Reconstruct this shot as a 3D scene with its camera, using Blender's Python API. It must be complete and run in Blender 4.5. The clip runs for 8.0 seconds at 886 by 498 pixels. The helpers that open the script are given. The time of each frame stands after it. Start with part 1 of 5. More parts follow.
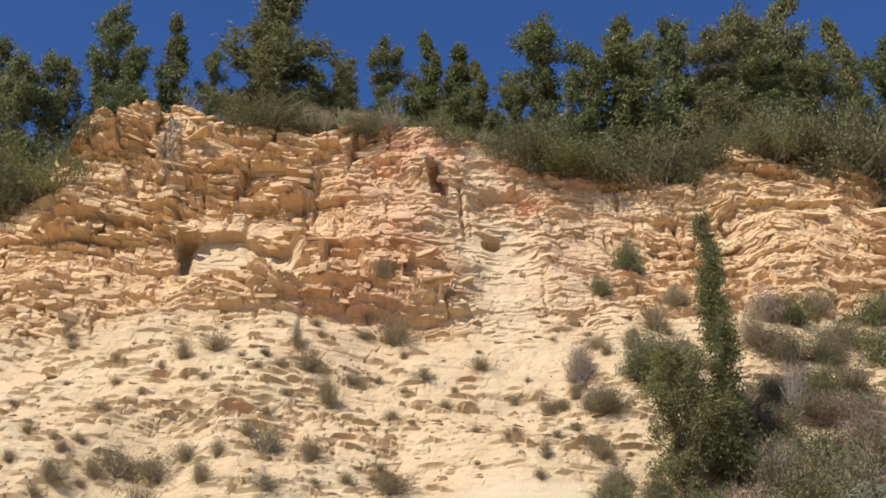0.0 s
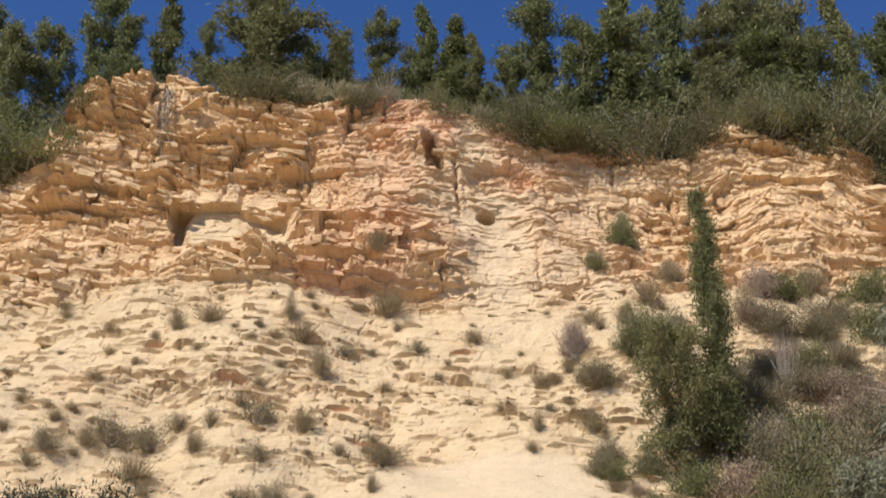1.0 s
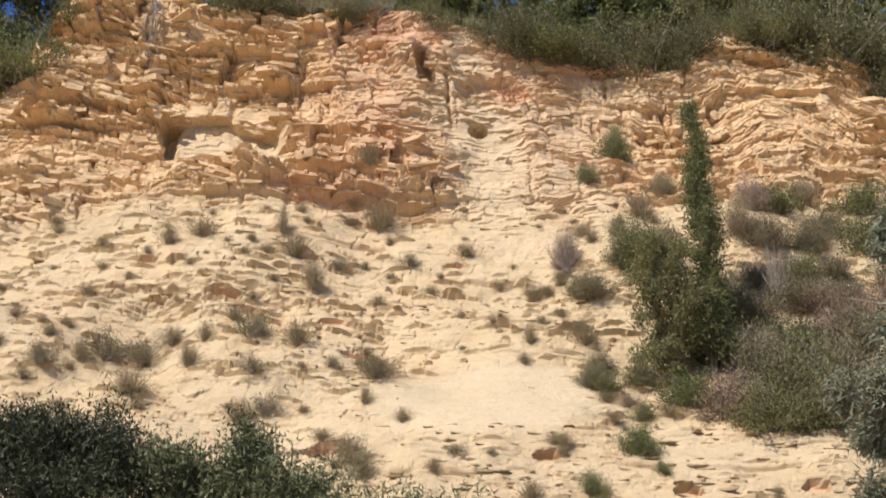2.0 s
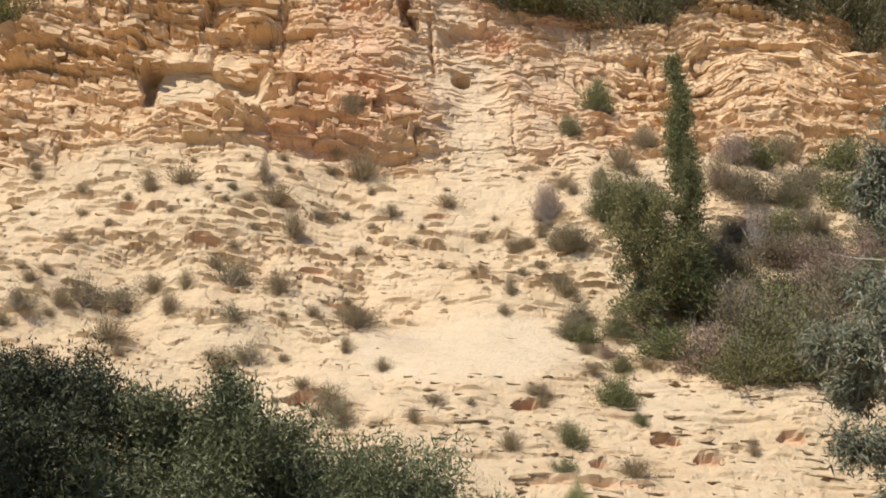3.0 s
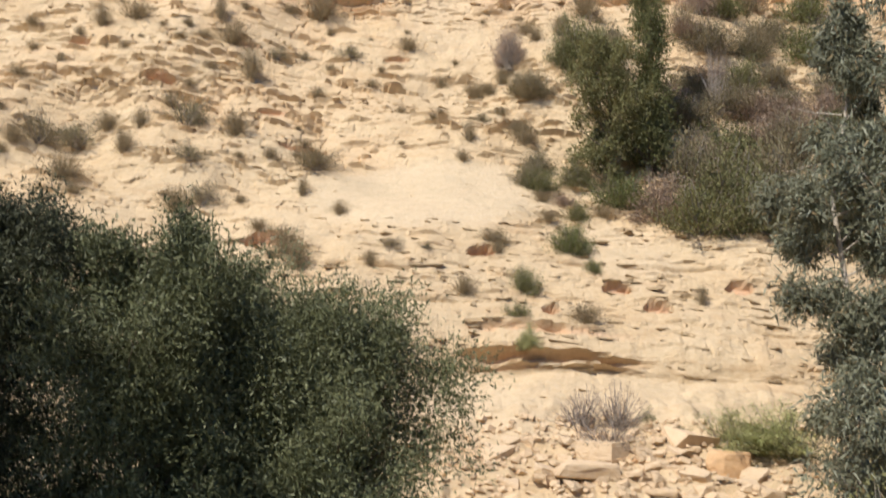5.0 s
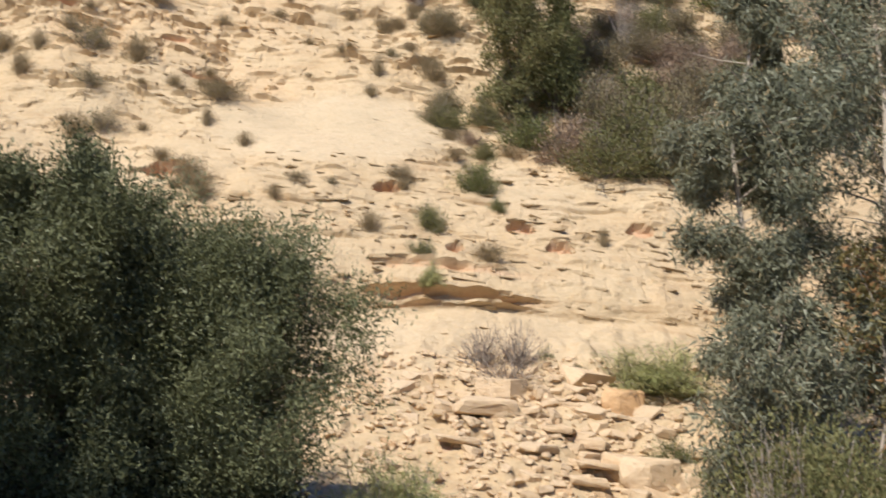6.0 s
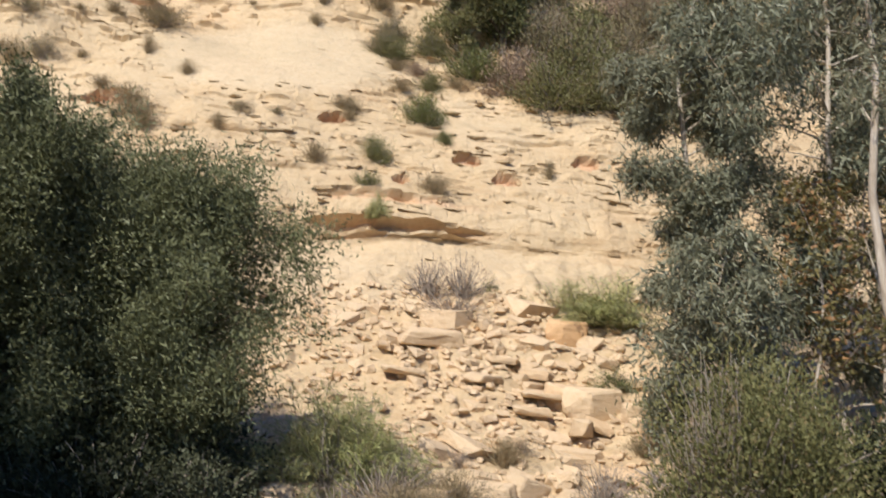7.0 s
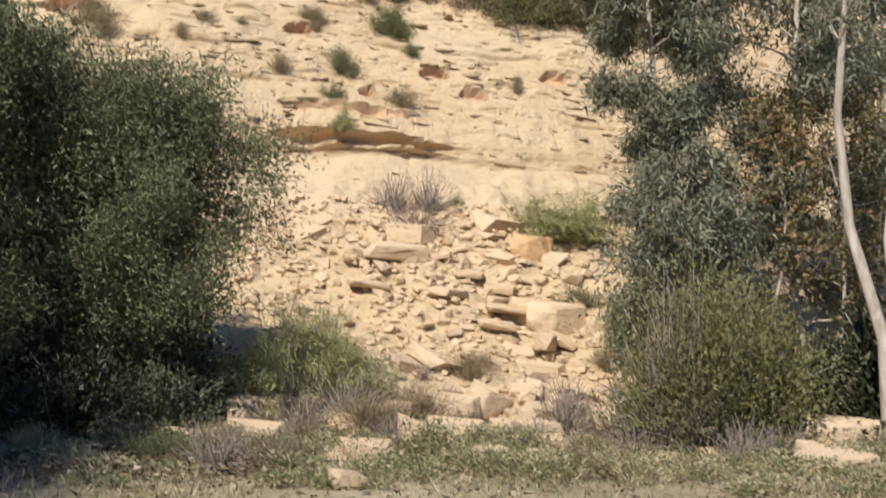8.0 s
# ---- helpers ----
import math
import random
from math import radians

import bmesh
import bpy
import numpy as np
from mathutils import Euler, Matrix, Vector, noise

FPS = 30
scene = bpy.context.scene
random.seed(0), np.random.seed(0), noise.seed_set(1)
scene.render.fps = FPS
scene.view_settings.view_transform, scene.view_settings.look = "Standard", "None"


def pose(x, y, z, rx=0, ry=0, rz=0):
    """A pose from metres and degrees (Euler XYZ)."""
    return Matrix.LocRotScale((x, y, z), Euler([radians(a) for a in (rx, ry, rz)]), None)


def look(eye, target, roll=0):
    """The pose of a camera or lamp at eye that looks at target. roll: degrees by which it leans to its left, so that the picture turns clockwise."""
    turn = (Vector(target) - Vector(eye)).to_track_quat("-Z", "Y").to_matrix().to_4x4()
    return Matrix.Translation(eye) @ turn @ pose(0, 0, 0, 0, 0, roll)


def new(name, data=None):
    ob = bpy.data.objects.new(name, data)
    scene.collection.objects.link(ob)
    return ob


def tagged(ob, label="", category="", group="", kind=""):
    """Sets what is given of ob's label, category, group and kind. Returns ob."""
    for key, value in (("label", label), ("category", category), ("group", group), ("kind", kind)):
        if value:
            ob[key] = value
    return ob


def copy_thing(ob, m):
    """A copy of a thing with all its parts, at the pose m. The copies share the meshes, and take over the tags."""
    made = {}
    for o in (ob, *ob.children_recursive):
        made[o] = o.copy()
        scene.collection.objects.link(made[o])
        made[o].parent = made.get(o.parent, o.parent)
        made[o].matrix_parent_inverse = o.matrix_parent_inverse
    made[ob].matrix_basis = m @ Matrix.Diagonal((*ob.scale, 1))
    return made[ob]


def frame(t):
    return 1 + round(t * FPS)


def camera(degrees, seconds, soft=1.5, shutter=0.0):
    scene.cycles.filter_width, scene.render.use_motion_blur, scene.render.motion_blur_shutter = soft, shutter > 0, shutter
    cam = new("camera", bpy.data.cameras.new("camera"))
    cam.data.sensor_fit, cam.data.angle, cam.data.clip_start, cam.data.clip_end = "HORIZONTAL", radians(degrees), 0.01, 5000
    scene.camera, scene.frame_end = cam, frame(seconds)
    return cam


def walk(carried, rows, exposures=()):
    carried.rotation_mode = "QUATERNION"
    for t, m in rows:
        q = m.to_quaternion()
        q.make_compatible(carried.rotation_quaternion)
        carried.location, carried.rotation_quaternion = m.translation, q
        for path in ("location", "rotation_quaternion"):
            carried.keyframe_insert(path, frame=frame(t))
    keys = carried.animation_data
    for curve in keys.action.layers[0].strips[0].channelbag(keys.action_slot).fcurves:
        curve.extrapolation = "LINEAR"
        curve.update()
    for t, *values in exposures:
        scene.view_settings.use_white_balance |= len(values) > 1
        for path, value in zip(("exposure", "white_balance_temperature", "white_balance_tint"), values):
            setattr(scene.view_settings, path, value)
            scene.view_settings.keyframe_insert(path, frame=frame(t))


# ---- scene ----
cam = camera(41.5, 8.0, soft=1.65, shutter=0.55)
EYE = 1.65
# seconds, yaw, pitch, roll: the camera turns where it stands
ROWS = [
    (0.0, 0.000, 29.000, 0.000),
    (0.5, -0.230, 28.811, -0.234),
    (1.0, -0.490, 27.679, -0.341),
    (1.5, -0.496, 25.375, -0.040),
    (3.0, -1.843, 21.043, -0.257),
    (3.5, -2.616, 19.937, -0.169),
    (4.0, -3.318, 18.774, -0.217),
    (4.5, -3.824, 17.283, -0.277),
    (4.7, -3.897, 15.561, -0.624),
    (5.8, -7.488, 10.958, -1.430),
    (6.0, -9.063, 10.467, -1.430),
    (6.5, -10.011, 9.222, -1.158),
    (7.0, -11.730, 7.193, -1.310),
    (7.5, -12.563, 5.400, -1.445),
    (8.0, -13.424, 3.042, -1.628),
]
walk(cam, [(t, pose(0, 0, EYE, 90 + pitch, roll, yaw)) for t, yaw, pitch, roll in ROWS])

# ---- light: high sun from behind the camera's left, deep blue sky
SUN_EL, SUN_AZ = 46.0, 219.0      # azimuth clockwise from +y
world = bpy.data.worlds.new("world")
scene.world = world
world.use_nodes = True
wn = world.node_tree
sky = wn.nodes.new("ShaderNodeTexSky")
sky.sky_type, sky.sun_disc = "NISHITA", False
sky.sun_elevation, sky.sun_rotation = radians(SUN_EL), radians(SUN_AZ)
sky.altitude, sky.air_density, sky.dust_density, sky.ozone_density = 300, 1.0, 0.0, 5.0
deep = wn.nodes.new("ShaderNodeHueSaturation")
deep.inputs["Saturation"].default_value = 1.18
deep.inputs["Hue"].default_value = 0.512
wn.links.new(sky.outputs[0], deep.inputs["Color"])
wn.links.new(deep.outputs[0], wn.nodes["Background"].inputs[0])
wn.nodes["Background"].inputs[1].default_value = 0.1
lamp = bpy.data.lights.new("sun", "SUN")
lamp.energy, lamp.angle, lamp.color = 4.9, radians(0.6), (1.0, 0.945, 0.85)
sun = new("sun", lamp)
a, e = radians(SUN_AZ), radians(SUN_EL)
sun.matrix_world = look((math.sin(a) * math.cos(e) * 80, math.cos(a) * math.cos(e) * 80, math.sin(e) * 80), (0, 0, 0))
scene.view_settings.exposure = 0.27


# ---- materials
def material(name, rough=0.9, spec=0.2):
    m = bpy.data.materials.new(name)
    m.use_nodes = True
    t = m.node_tree
    b = t.nodes["Principled BSDF"]
    b.inputs["Roughness"].default_value = rough
    b.inputs["Specular IOR Level"].default_value = spec
    return m, t, b


def node(t, kind, **inputs):
    n = t.nodes.new(kind)
    for key, value in inputs.items():
        n.inputs[key.replace("_", " ")].default_value = value
    return n


def noise_tex(t, scale, detail=5.0, rough=0.6, coord=None, distortion=0.0):
    n = node(t, "ShaderNodeTexNoise", Scale=scale, Detail=detail, Roughness=rough, Distortion=distortion)
    if coord is not None:
        t.links.new(coord, n.inputs["Vector"])
    return n.outputs["Fac"]


def mix(t, fac, one, two, how="MIX"):
    n = t.nodes.new("ShaderNodeMix")
    n.data_type, n.blend_type = "RGBA", how
    for socket, value in ((n.inputs[0], fac), (n.inputs[6], one), (n.inputs[7], two)):
        if isinstance(value, (int, float)):
            socket.default_value = value
        elif isinstance(value, tuple):
            socket.default_value = (*value, 1.0)
        else:
            t.links.new(value, socket)
    return n.outputs[2]


def span(t, value, lo, hi, to_lo=0.0, to_hi=1.0):
    n = t.nodes.new("ShaderNodeMapRange")
    for socket, v in zip(list(n.inputs)[1:5], (lo, hi, to_lo, to_hi)):
        socket.default_value = v
    t.links.new(value, n.inputs[0])
    return n.outputs[0]


def bump(t, b, height, strength, distance, normal=None):
    n = node(t, "ShaderNodeBump", Strength=strength, Distance=distance)
    t.links.new(height, n.inputs["Height"])
    if normal is not None:
        t.links.new(normal, n.inputs["Normal"])
    t.links.new(n.outputs[0], b.inputs["Normal"])
    return n.outputs[0]


def attribute(t, name):
    n = t.nodes.new("ShaderNodeAttribute")
    n.attribute_name = name
    return n.outputs["Fac"]


def rock_material(name, zones, rust=0.0):
    """Sandy marl: cream beds, tan and red-ochre layers, fine grain; zones: read the bed and ochre values of the cliff."""
    m, t, b = material(name, 0.95, 0.1)
    where = t.nodes.new("ShaderNodeTexCoord").outputs["Object"]
    flat = node(t, "ShaderNodeMapping")
    flat.inputs["Scale"].default_value = (0.35, 0.35, 1.6)
    t.links.new(where, flat.inputs[0])
    layered = noise_tex(t, 1.9, 8, 0.66, flat.outputs[0], 0.15)
    patches = noise_tex(t, 0.45, 5, 0.6, where)
    grain = noise_tex(t, 9.0, 6, 0.7, where)
    fine = noise_tex(t, 45.0, 4, 0.7, where)
    cream = mix(t, span(t, patches, 0.35, 0.7), CREAM, SAND)
    cream = mix(t, span(t, layered, 0.52, 0.72, 0.0, 0.75), cream, TAN)
    if zones:
        ochre, warm, bed = attribute(t, "ochre"), attribute(t, "warm"), attribute(t, "bed")
        tan = mix(t, span(t, layered, 0.35, 0.66), TAN_LIGHT, TAN_DEEP)
        tan = mix(t, span(t, bed, 0.55, 0.95, 0.0, 0.6), tan, TAN_DEEP)
        cream = mix(t, warm, cream, tan)
        red = mix(t, span(t, layered, 0.35, 0.65), RED_LIGHT, RED_DEEP)
        cream = mix(t, ochre, cream, red)
        cream = mix(t, attribute(t, "dust"), cream, DUST)
    else:
        info = t.nodes.new("ShaderNodeObjectInfo").outputs["Random"]
        cream = mix(t, 0.5, cream, (0.8, 0.62, 0.435))
        cream = mix(t, rust, cream, (0.66, 0.36, 0.15))
        cream = mix(t, span(t, info, 0.72, 1.0, 0.0, 0.55), cream, TAN_LIGHT)
        cream = mix(t, span(t, info, 0.93, 1.0, 0.0, 0.6), cream, (0.66, 0.33, 0.12))
    colour = mix(t, span(t, grain, 0.25, 0.75, 0.0, 0.42), cream, (0.72, 0.56, 0.38), "MULTIPLY")
    grey = noise_tex(t, 2.3, 6, 0.7, where, 1.0)
    colour = mix(t, span(t, grey, 0.52, 0.74, 0.0, 0.48 if zones else 0.15), colour, (0.33, 0.255, 0.165))
    if zones:
        weathered = noise_tex(t, 0.32, 6, 0.72, flat.outputs[0], 0.4)
        colour = mix(t, span(t, weathered, 0.52, 0.68, 0.0, 0.32), colour, (0.43, 0.345, 0.225))
        speck = noise_tex(t, 5.5, 5, 0.75, flat.outputs[0])
        colour = mix(t, span(t, speck, 0.6, 0.72, 0.0, 0.45), colour, (0.27, 0.19, 0.11))
    t.links.new(colour, b.inputs["Base Color"])
    first = bump(t, b, layered, 0.8, 0.12)
    second = bump(t, b, grain, 0.8, 0.055, first)
    bump(t, b, fine, 0.6, 0.013, second)
    return m


CREAM, SAND, TAN = (0.63, 0.5, 0.33), (0.575, 0.435, 0.27), (0.5, 0.35, 0.205)
TAN_LIGHT, TAN_DEEP = (0.8, 0.59, 0.37), (0.58, 0.395, 0.23)
RED_LIGHT, RED_DEEP = (0.76, 0.46, 0.3), (0.55, 0.25, 0.14)
DUST = (0.64, 0.52, 0.36)
CLIFF = rock_material("sandy_marl_cliff", True)
STONE = rock_material("pale_marl_stone", False)
RUSTY = rock_material("rusty_marl_stone", False, 0.7)


def leaf_material(name, dark, light, dry=None, dry_part=0.1, gloss=0.35, through_light=0.3, rough=0.55):
    m, t, b = material(name, rough, gloss)
    geo = t.nodes.new("ShaderNodeNewGeometry").outputs["Random Per Island"]
    info = t.nodes.new("ShaderNodeObjectInfo").outputs["Random"]
    where = t.nodes.new("ShaderNodeTexCoord").outputs["Object"]
    colour = mix(t, geo, dark, light)
    clump = noise_tex(t, 1.7, 3, 0.6, where)
    colour = mix(t, span(t, clump, 0.35, 0.7, 0.0, 0.5), colour, dark)
    if dry:
        colour = mix(t, span(t, geo, 1.0 - dry_part, 1.0 - dry_part + 0.02), colour, dry)
        colour = mix(t, span(t, info, 0.3, 1.0, 0.0, 0.35), colour, dry)
    t.links.new(colour, b.inputs["Base Color"])
    tr = t.nodes.new("ShaderNodeBsdfTranslucent")
    t.links.new(colour, tr.inputs[0])
    ms = t.nodes.new("ShaderNodeMixShader")
    ms.inputs[0].default_value = through_light
    t.links.new(b.outputs[0], ms.inputs[1])
    t.links.new(tr.outputs[0], ms.inputs[2])
    t.links.new(ms.outputs[0], t.nodes["Material Output"].inputs[0])
    return m


def bark_material(name, one, two, scale=6.0):
    m, t, b = material(name, 0.9, 0.15)
    where = t.nodes.new("ShaderNodeTexCoord").outputs["Object"]
    tall = node(t, "ShaderNodeMapping")
    tall.inputs["Scale"].default_value = (3.0, 3.0, 0.5)
    t.links.new(where, tall.inputs[0])
    n = noise_tex(t, scale, 6, 0.65, tall.outputs[0])
    t.links.new(mix(t, span(t, n, 0.35, 0.65), one, two), b.inputs["Base Color"])
    bump(t, b, n, 0.6, 0.02)
    return m


PINE = leaf_material("pine_needles", (0.095, 0.11, 0.045), (0.25, 0.265, 0.11), (0.27, 0.22, 0.12), 0.06, 0.15, 0.35)
CYPRESS = leaf_material("cypress_scales", (0.09, 0.105, 0.042), (0.23, 0.245, 0.1), (0.25, 0.2, 0.1), 0.05, 0.15, 0.35)
SCRUB = leaf_material("scrub_leaves", (0.12, 0.132, 0.054), (0.315, 0.3, 0.135), (0.27, 0.21, 0.12), 0.15, 0.15, 0.35)
SHRUB = leaf_material("rim_shrub_leaves", (0.095, 0.102, 0.046), (0.235, 0.225, 0.105), (0.2, 0.16, 0.09), 0.1, 0.15, 0.3)
HEDGE = leaf_material("large_bush_leaves", (0.11, 0.115, 0.045), (0.28, 0.26, 0.11), (0.26, 0.2, 0.1), 0.1, 0.2, 0.3)
GREEN = leaf_material("green_bush_leaves", (0.11, 0.125, 0.045), (0.28, 0.28, 0.115), (0.24, 0.19, 0.1), 0.08, 0.2)
GREY = leaf_material("grey_bush_leaves", (0.168, 0.151, 0.084), (0.364, 0.315, 0.189), (0.3, 0.23, 0.14), 0.2, 0.15)
DRY = leaf_material("dry_stalks", (0.25, 0.195, 0.115), (0.44, 0.345, 0.21), (0.3, 0.24, 0.15), 0.2, 0.1, 0.3)
RUSSET = leaf_material("russet_stalks", (0.264, 0.187, 0.132), (0.462, 0.341, 0.242), (0.36, 0.27, 0.21), 0.2, 0.1, 0.2)
BROOM = leaf_material("broom_shoots", (0.32, 0.34, 0.13), (0.5, 0.5, 0.23), (0.33, 0.28, 0.15), 0.12)
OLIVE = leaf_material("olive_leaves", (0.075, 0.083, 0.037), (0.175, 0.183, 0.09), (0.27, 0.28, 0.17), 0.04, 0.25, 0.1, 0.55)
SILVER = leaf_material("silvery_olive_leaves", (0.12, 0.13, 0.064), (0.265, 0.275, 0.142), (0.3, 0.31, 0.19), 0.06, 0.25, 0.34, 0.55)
# near-black leaf colour: the shade under the olives is put into it
SHADE_TONED = leaf_material("shade_toned_olive_leaves", (0.02, 0.024, 0.011), (0.05, 0.054, 0.026), (0.2, 0.21, 0.13), 0.04, 0.2, 0.08, 0.6)
EUCA = leaf_material("eucalyptus_leaves", (0.11, 0.122, 0.078), (0.32, 0.325, 0.225), (0.32, 0.24, 0.13), 0.06, 0.35, 0.25, 0.5)
AUTUMN = leaf_material("yellowing_leaves", (0.1, 0.105, 0.04), (0.26, 0.22, 0.08), (0.36, 0.2, 0.09), 0.22, 0.3, 0.3)
GRASS = leaf_material("verge_grass", (0.15, 0.15, 0.065), (0.34, 0.31, 0.17), (0.55, 0.45, 0.28), 0.3, 0.2, 0.3)
WEED = leaf_material("weed_leaves", (0.16, 0.17, 0.075), (0.37, 0.36, 0.18), (0.5, 0.41, 0.25), 0.3, 0.3, 0.3)
LITTER = leaf_material("fallen_leaves", (0.08, 0.055, 0.03), (0.22, 0.15, 0.085), (0.42, 0.35, 0.26), 0.12, 0.2, 0.1)
PAMPAS = leaf_material("pale_reed_blades", (0.34, 0.28, 0.17), (0.55, 0.46, 0.3), (0.3, 0.3, 0.15), 0.2, 0.1, 0.3)
BARK = bark_material("grey_brown_bark", (0.1, 0.075, 0.05), (0.2, 0.16, 0.115))
PALE_BARK = bark_material("pale_eucalyptus_bark", (0.3, 0.24, 0.18), (0.55, 0.48, 0.4), 3.0)
TWIG = bark_material("dry_twig_bark", (0.2, 0.16, 0.13), (0.38, 0.33, 0.28), 12.0)


def soil_material():
    m, t, b = material("dry_soil", 1.0, 0.05)
    where = t.nodes.new("ShaderNodeTexCoord").outputs["Object"]
    n1, n2 = noise_tex(t, 0.6, 6, 0.65, where), noise_tex(t, 14.0, 6, 0.7, where)
    c = mix(t, span(t, n1, 0.35, 0.65), (0.47, 0.38, 0.26), (0.3, 0.25, 0.16))
    c = mix(t, span(t, n2, 0.4, 0.7, 0.0, 0.45), c, (0.24, 0.18, 0.11))
    t.links.new(c, b.inputs["Base Color"])
    bump(t, b, n2, 0.8, 0.04)
    return m


SOIL = soil_material()


# ---- helpers for shapes
def hashed(i, j, seed):
    h = (i.astype(np.int64) * 374761393 + j.astype(np.int64) * 668265263 + seed * 974634777) & 0xFFFFFFFF
    h = ((h ^ (h >> 13)) * 1274126177) & 0xFFFFFFFF
    return ((h ^ (h >> 16)) & 0xFFFF) / 65535.0


def value_noise(x, y, seed):
    i, j = np.floor(x), np.floor(y)
    u, v = x - i, y - j
    u, v = u * u * u * (u * (u * 6 - 15) + 10), v * v * v * (v * (v * 6 - 15) + 10)
    a, b = hashed(i, j, seed), hashed(i + 1, j, seed)
    c, d = hashed(i, j + 1, seed), hashed(i + 1, j + 1, seed)
    return (a + (b - a) * u) * (1 - v) + (c + (d - c) * u) * v


def fractal(x, y, seed, octaves=4, gain=0.5):
    total, size, norm = 0.0, 1.0, 0.0
    for k in range(octaves):
        total = total + (value_noise(x * 2 ** k + 17.3 * k, y * 2 ** k - 9.1 * k, seed + k) * 2 - 1) * size
        norm, size = norm + size, size * gain
    return total / norm


def step(lo, hi, v):
    s = np.clip((v - lo) / (hi - lo), 0, 1)
    return s * s * (3 - 2 * s)


def blob(x, z, cx, cz, rx, rz, soft=0.35, seed=5, rough=0.5):
    """A patch with a ragged edge: 1 inside, 0 outside."""
    r = np.hypot((x - cx) / rx, (z - cz) / rz) + fractal(x * 0.7, z * 0.7, seed, 4) * rough
    return 1 - step(1 - soft, 1 + soft, r)


def mesh_from(name, verts, faces, mat, smooth=False):
    """verts: n x 3 array; faces: list of index arrays, each k x 3 or k x 4."""
    me = bpy.data.meshes.new(name)
    verts = np.asarray(verts, dtype=np.float32)
    faces = [np.asarray(f, dtype=np.int32) for f in faces if len(f)]
    loops = np.concatenate([f.ravel() for f in faces])
    sizes = np.concatenate([np.full(len(f), f.shape[1], dtype=np.int32) for f in faces])
    me.vertices.add(len(verts))
    me.vertices.foreach_set("co", verts.ravel())
    me.loops.add(len(loops))
    me.loops.foreach_set("vertex_index", loops)
    me.polygons.add(len(sizes))
    me.polygons.foreach_set("loop_start", np.concatenate([[0], np.cumsum(sizes)[:-1]]).astype(np.int32))
    me.polygons.foreach_set("use_smooth", np.full(len(sizes), smooth))
    me.materials.append(mat)
    me.update(calc_edges=True)
    return me


def child(name, me, parent, label="", kind=""):
    ob = new(name, me)
    ob.parent = parent
    return tagged(ob, label, kind=kind)


def unit(v):
    return v / np.maximum(np.linalg.norm(v, axis=-1, keepdims=True), 1e-9)


def leaves(P, D, length, width, rng, bend=0.15):
    """Leaf blades, one slim triangle each, at P along D. Returns verts and triangles."""
    n = len(P)
    D = unit(D + rng.normal(size=(n, 3)) * bend)
    side = unit(np.cross(D, rng.normal(size=(n, 3))))
    L = length * rng.uniform(0.6, 1.3, (n, 1))
    W = width * rng.uniform(0.7, 1.3, (n, 1)) * 0.5
    V = np.stack([P + side * W, P + D * L, P - side * W], 1).reshape(-1, 3)
    return V, np.arange(3 * n).reshape(n, 3)


def tube(points, radii, sides=6):
    P = np.asarray(points, float)
    r = np.asarray(radii, float)
    T = unit(np.gradient(P, axis=0))
    ref = np.array([0.31, 0.17, 0.93]) if abs(T[0][2]) < 0.9 else np.array([1.0, 0.1, 0.0])
    A = unit(np.cross(T, ref))
    B = np.cross(T, A)
    ang = np.linspace(0, 2 * np.pi, sides, endpoint=False)
    V = P[:, None] + r[:, None, None] * (A[:, None] * np.cos(ang)[None, :, None] + B[:, None] * np.sin(ang)[None, :, None])
    k = len(P)
    i, j = np.meshgrid(np.arange(k - 1), np.arange(sides), indexing="ij")
    F = np.stack([i * sides + j, i * sides + (j + 1) % sides, (i + 1) * sides + (j + 1) % sides, (i + 1) * sides + j], -1).reshape(-1, 4)
    return V.reshape(-1, 3), F


def join(pieces):
    V, F, base = [], [], 0
    for v, f in pieces:
        V.append(v)
        F.append(f + base)
        base += len(v)
    return np.concatenate(V), [np.concatenate(F)]


def bent(start, way, length, rng, droop=0.0, wobble=0.12, n=6):
    """A limb: n points from start along way, sagging by droop."""
    P = [np.asarray(start, float)]
    d = unit(np.asarray(way, float))
    for k in range(n - 1):
        d = unit(d + rng.normal(size=3) * wobble + np.array([0, 0, -droop]))
        P.append(P[-1] + d * length / (n - 1))
    return np.array(P)


# ---- the ground
def ground_sheet():
    bm = bmesh.new()
    bmesh.ops.create_grid(bm, x_segments=120, y_segments=120, size=1.0)
    for v in bm.verts:
        r = max(abs(v.co.x), abs(v.co.y))
        s = (40.0 + 2400.0 * r ** 5)
        x, y = v.co.x * s, v.co.y * s
        v.co = (x, y, -0.06 + 0.05 * noise.noise((x * 0.7, y * 0.7, 0.0)))
    me = bpy.data.meshes.new("ground")
    bm.to_mesh(me)
    bm.free()
    me.materials.append(SOIL)
    return tagged(new("ground", me), "dry soil verge at the foot of the cliff", "ground", kind="structure")


ground_sheet()

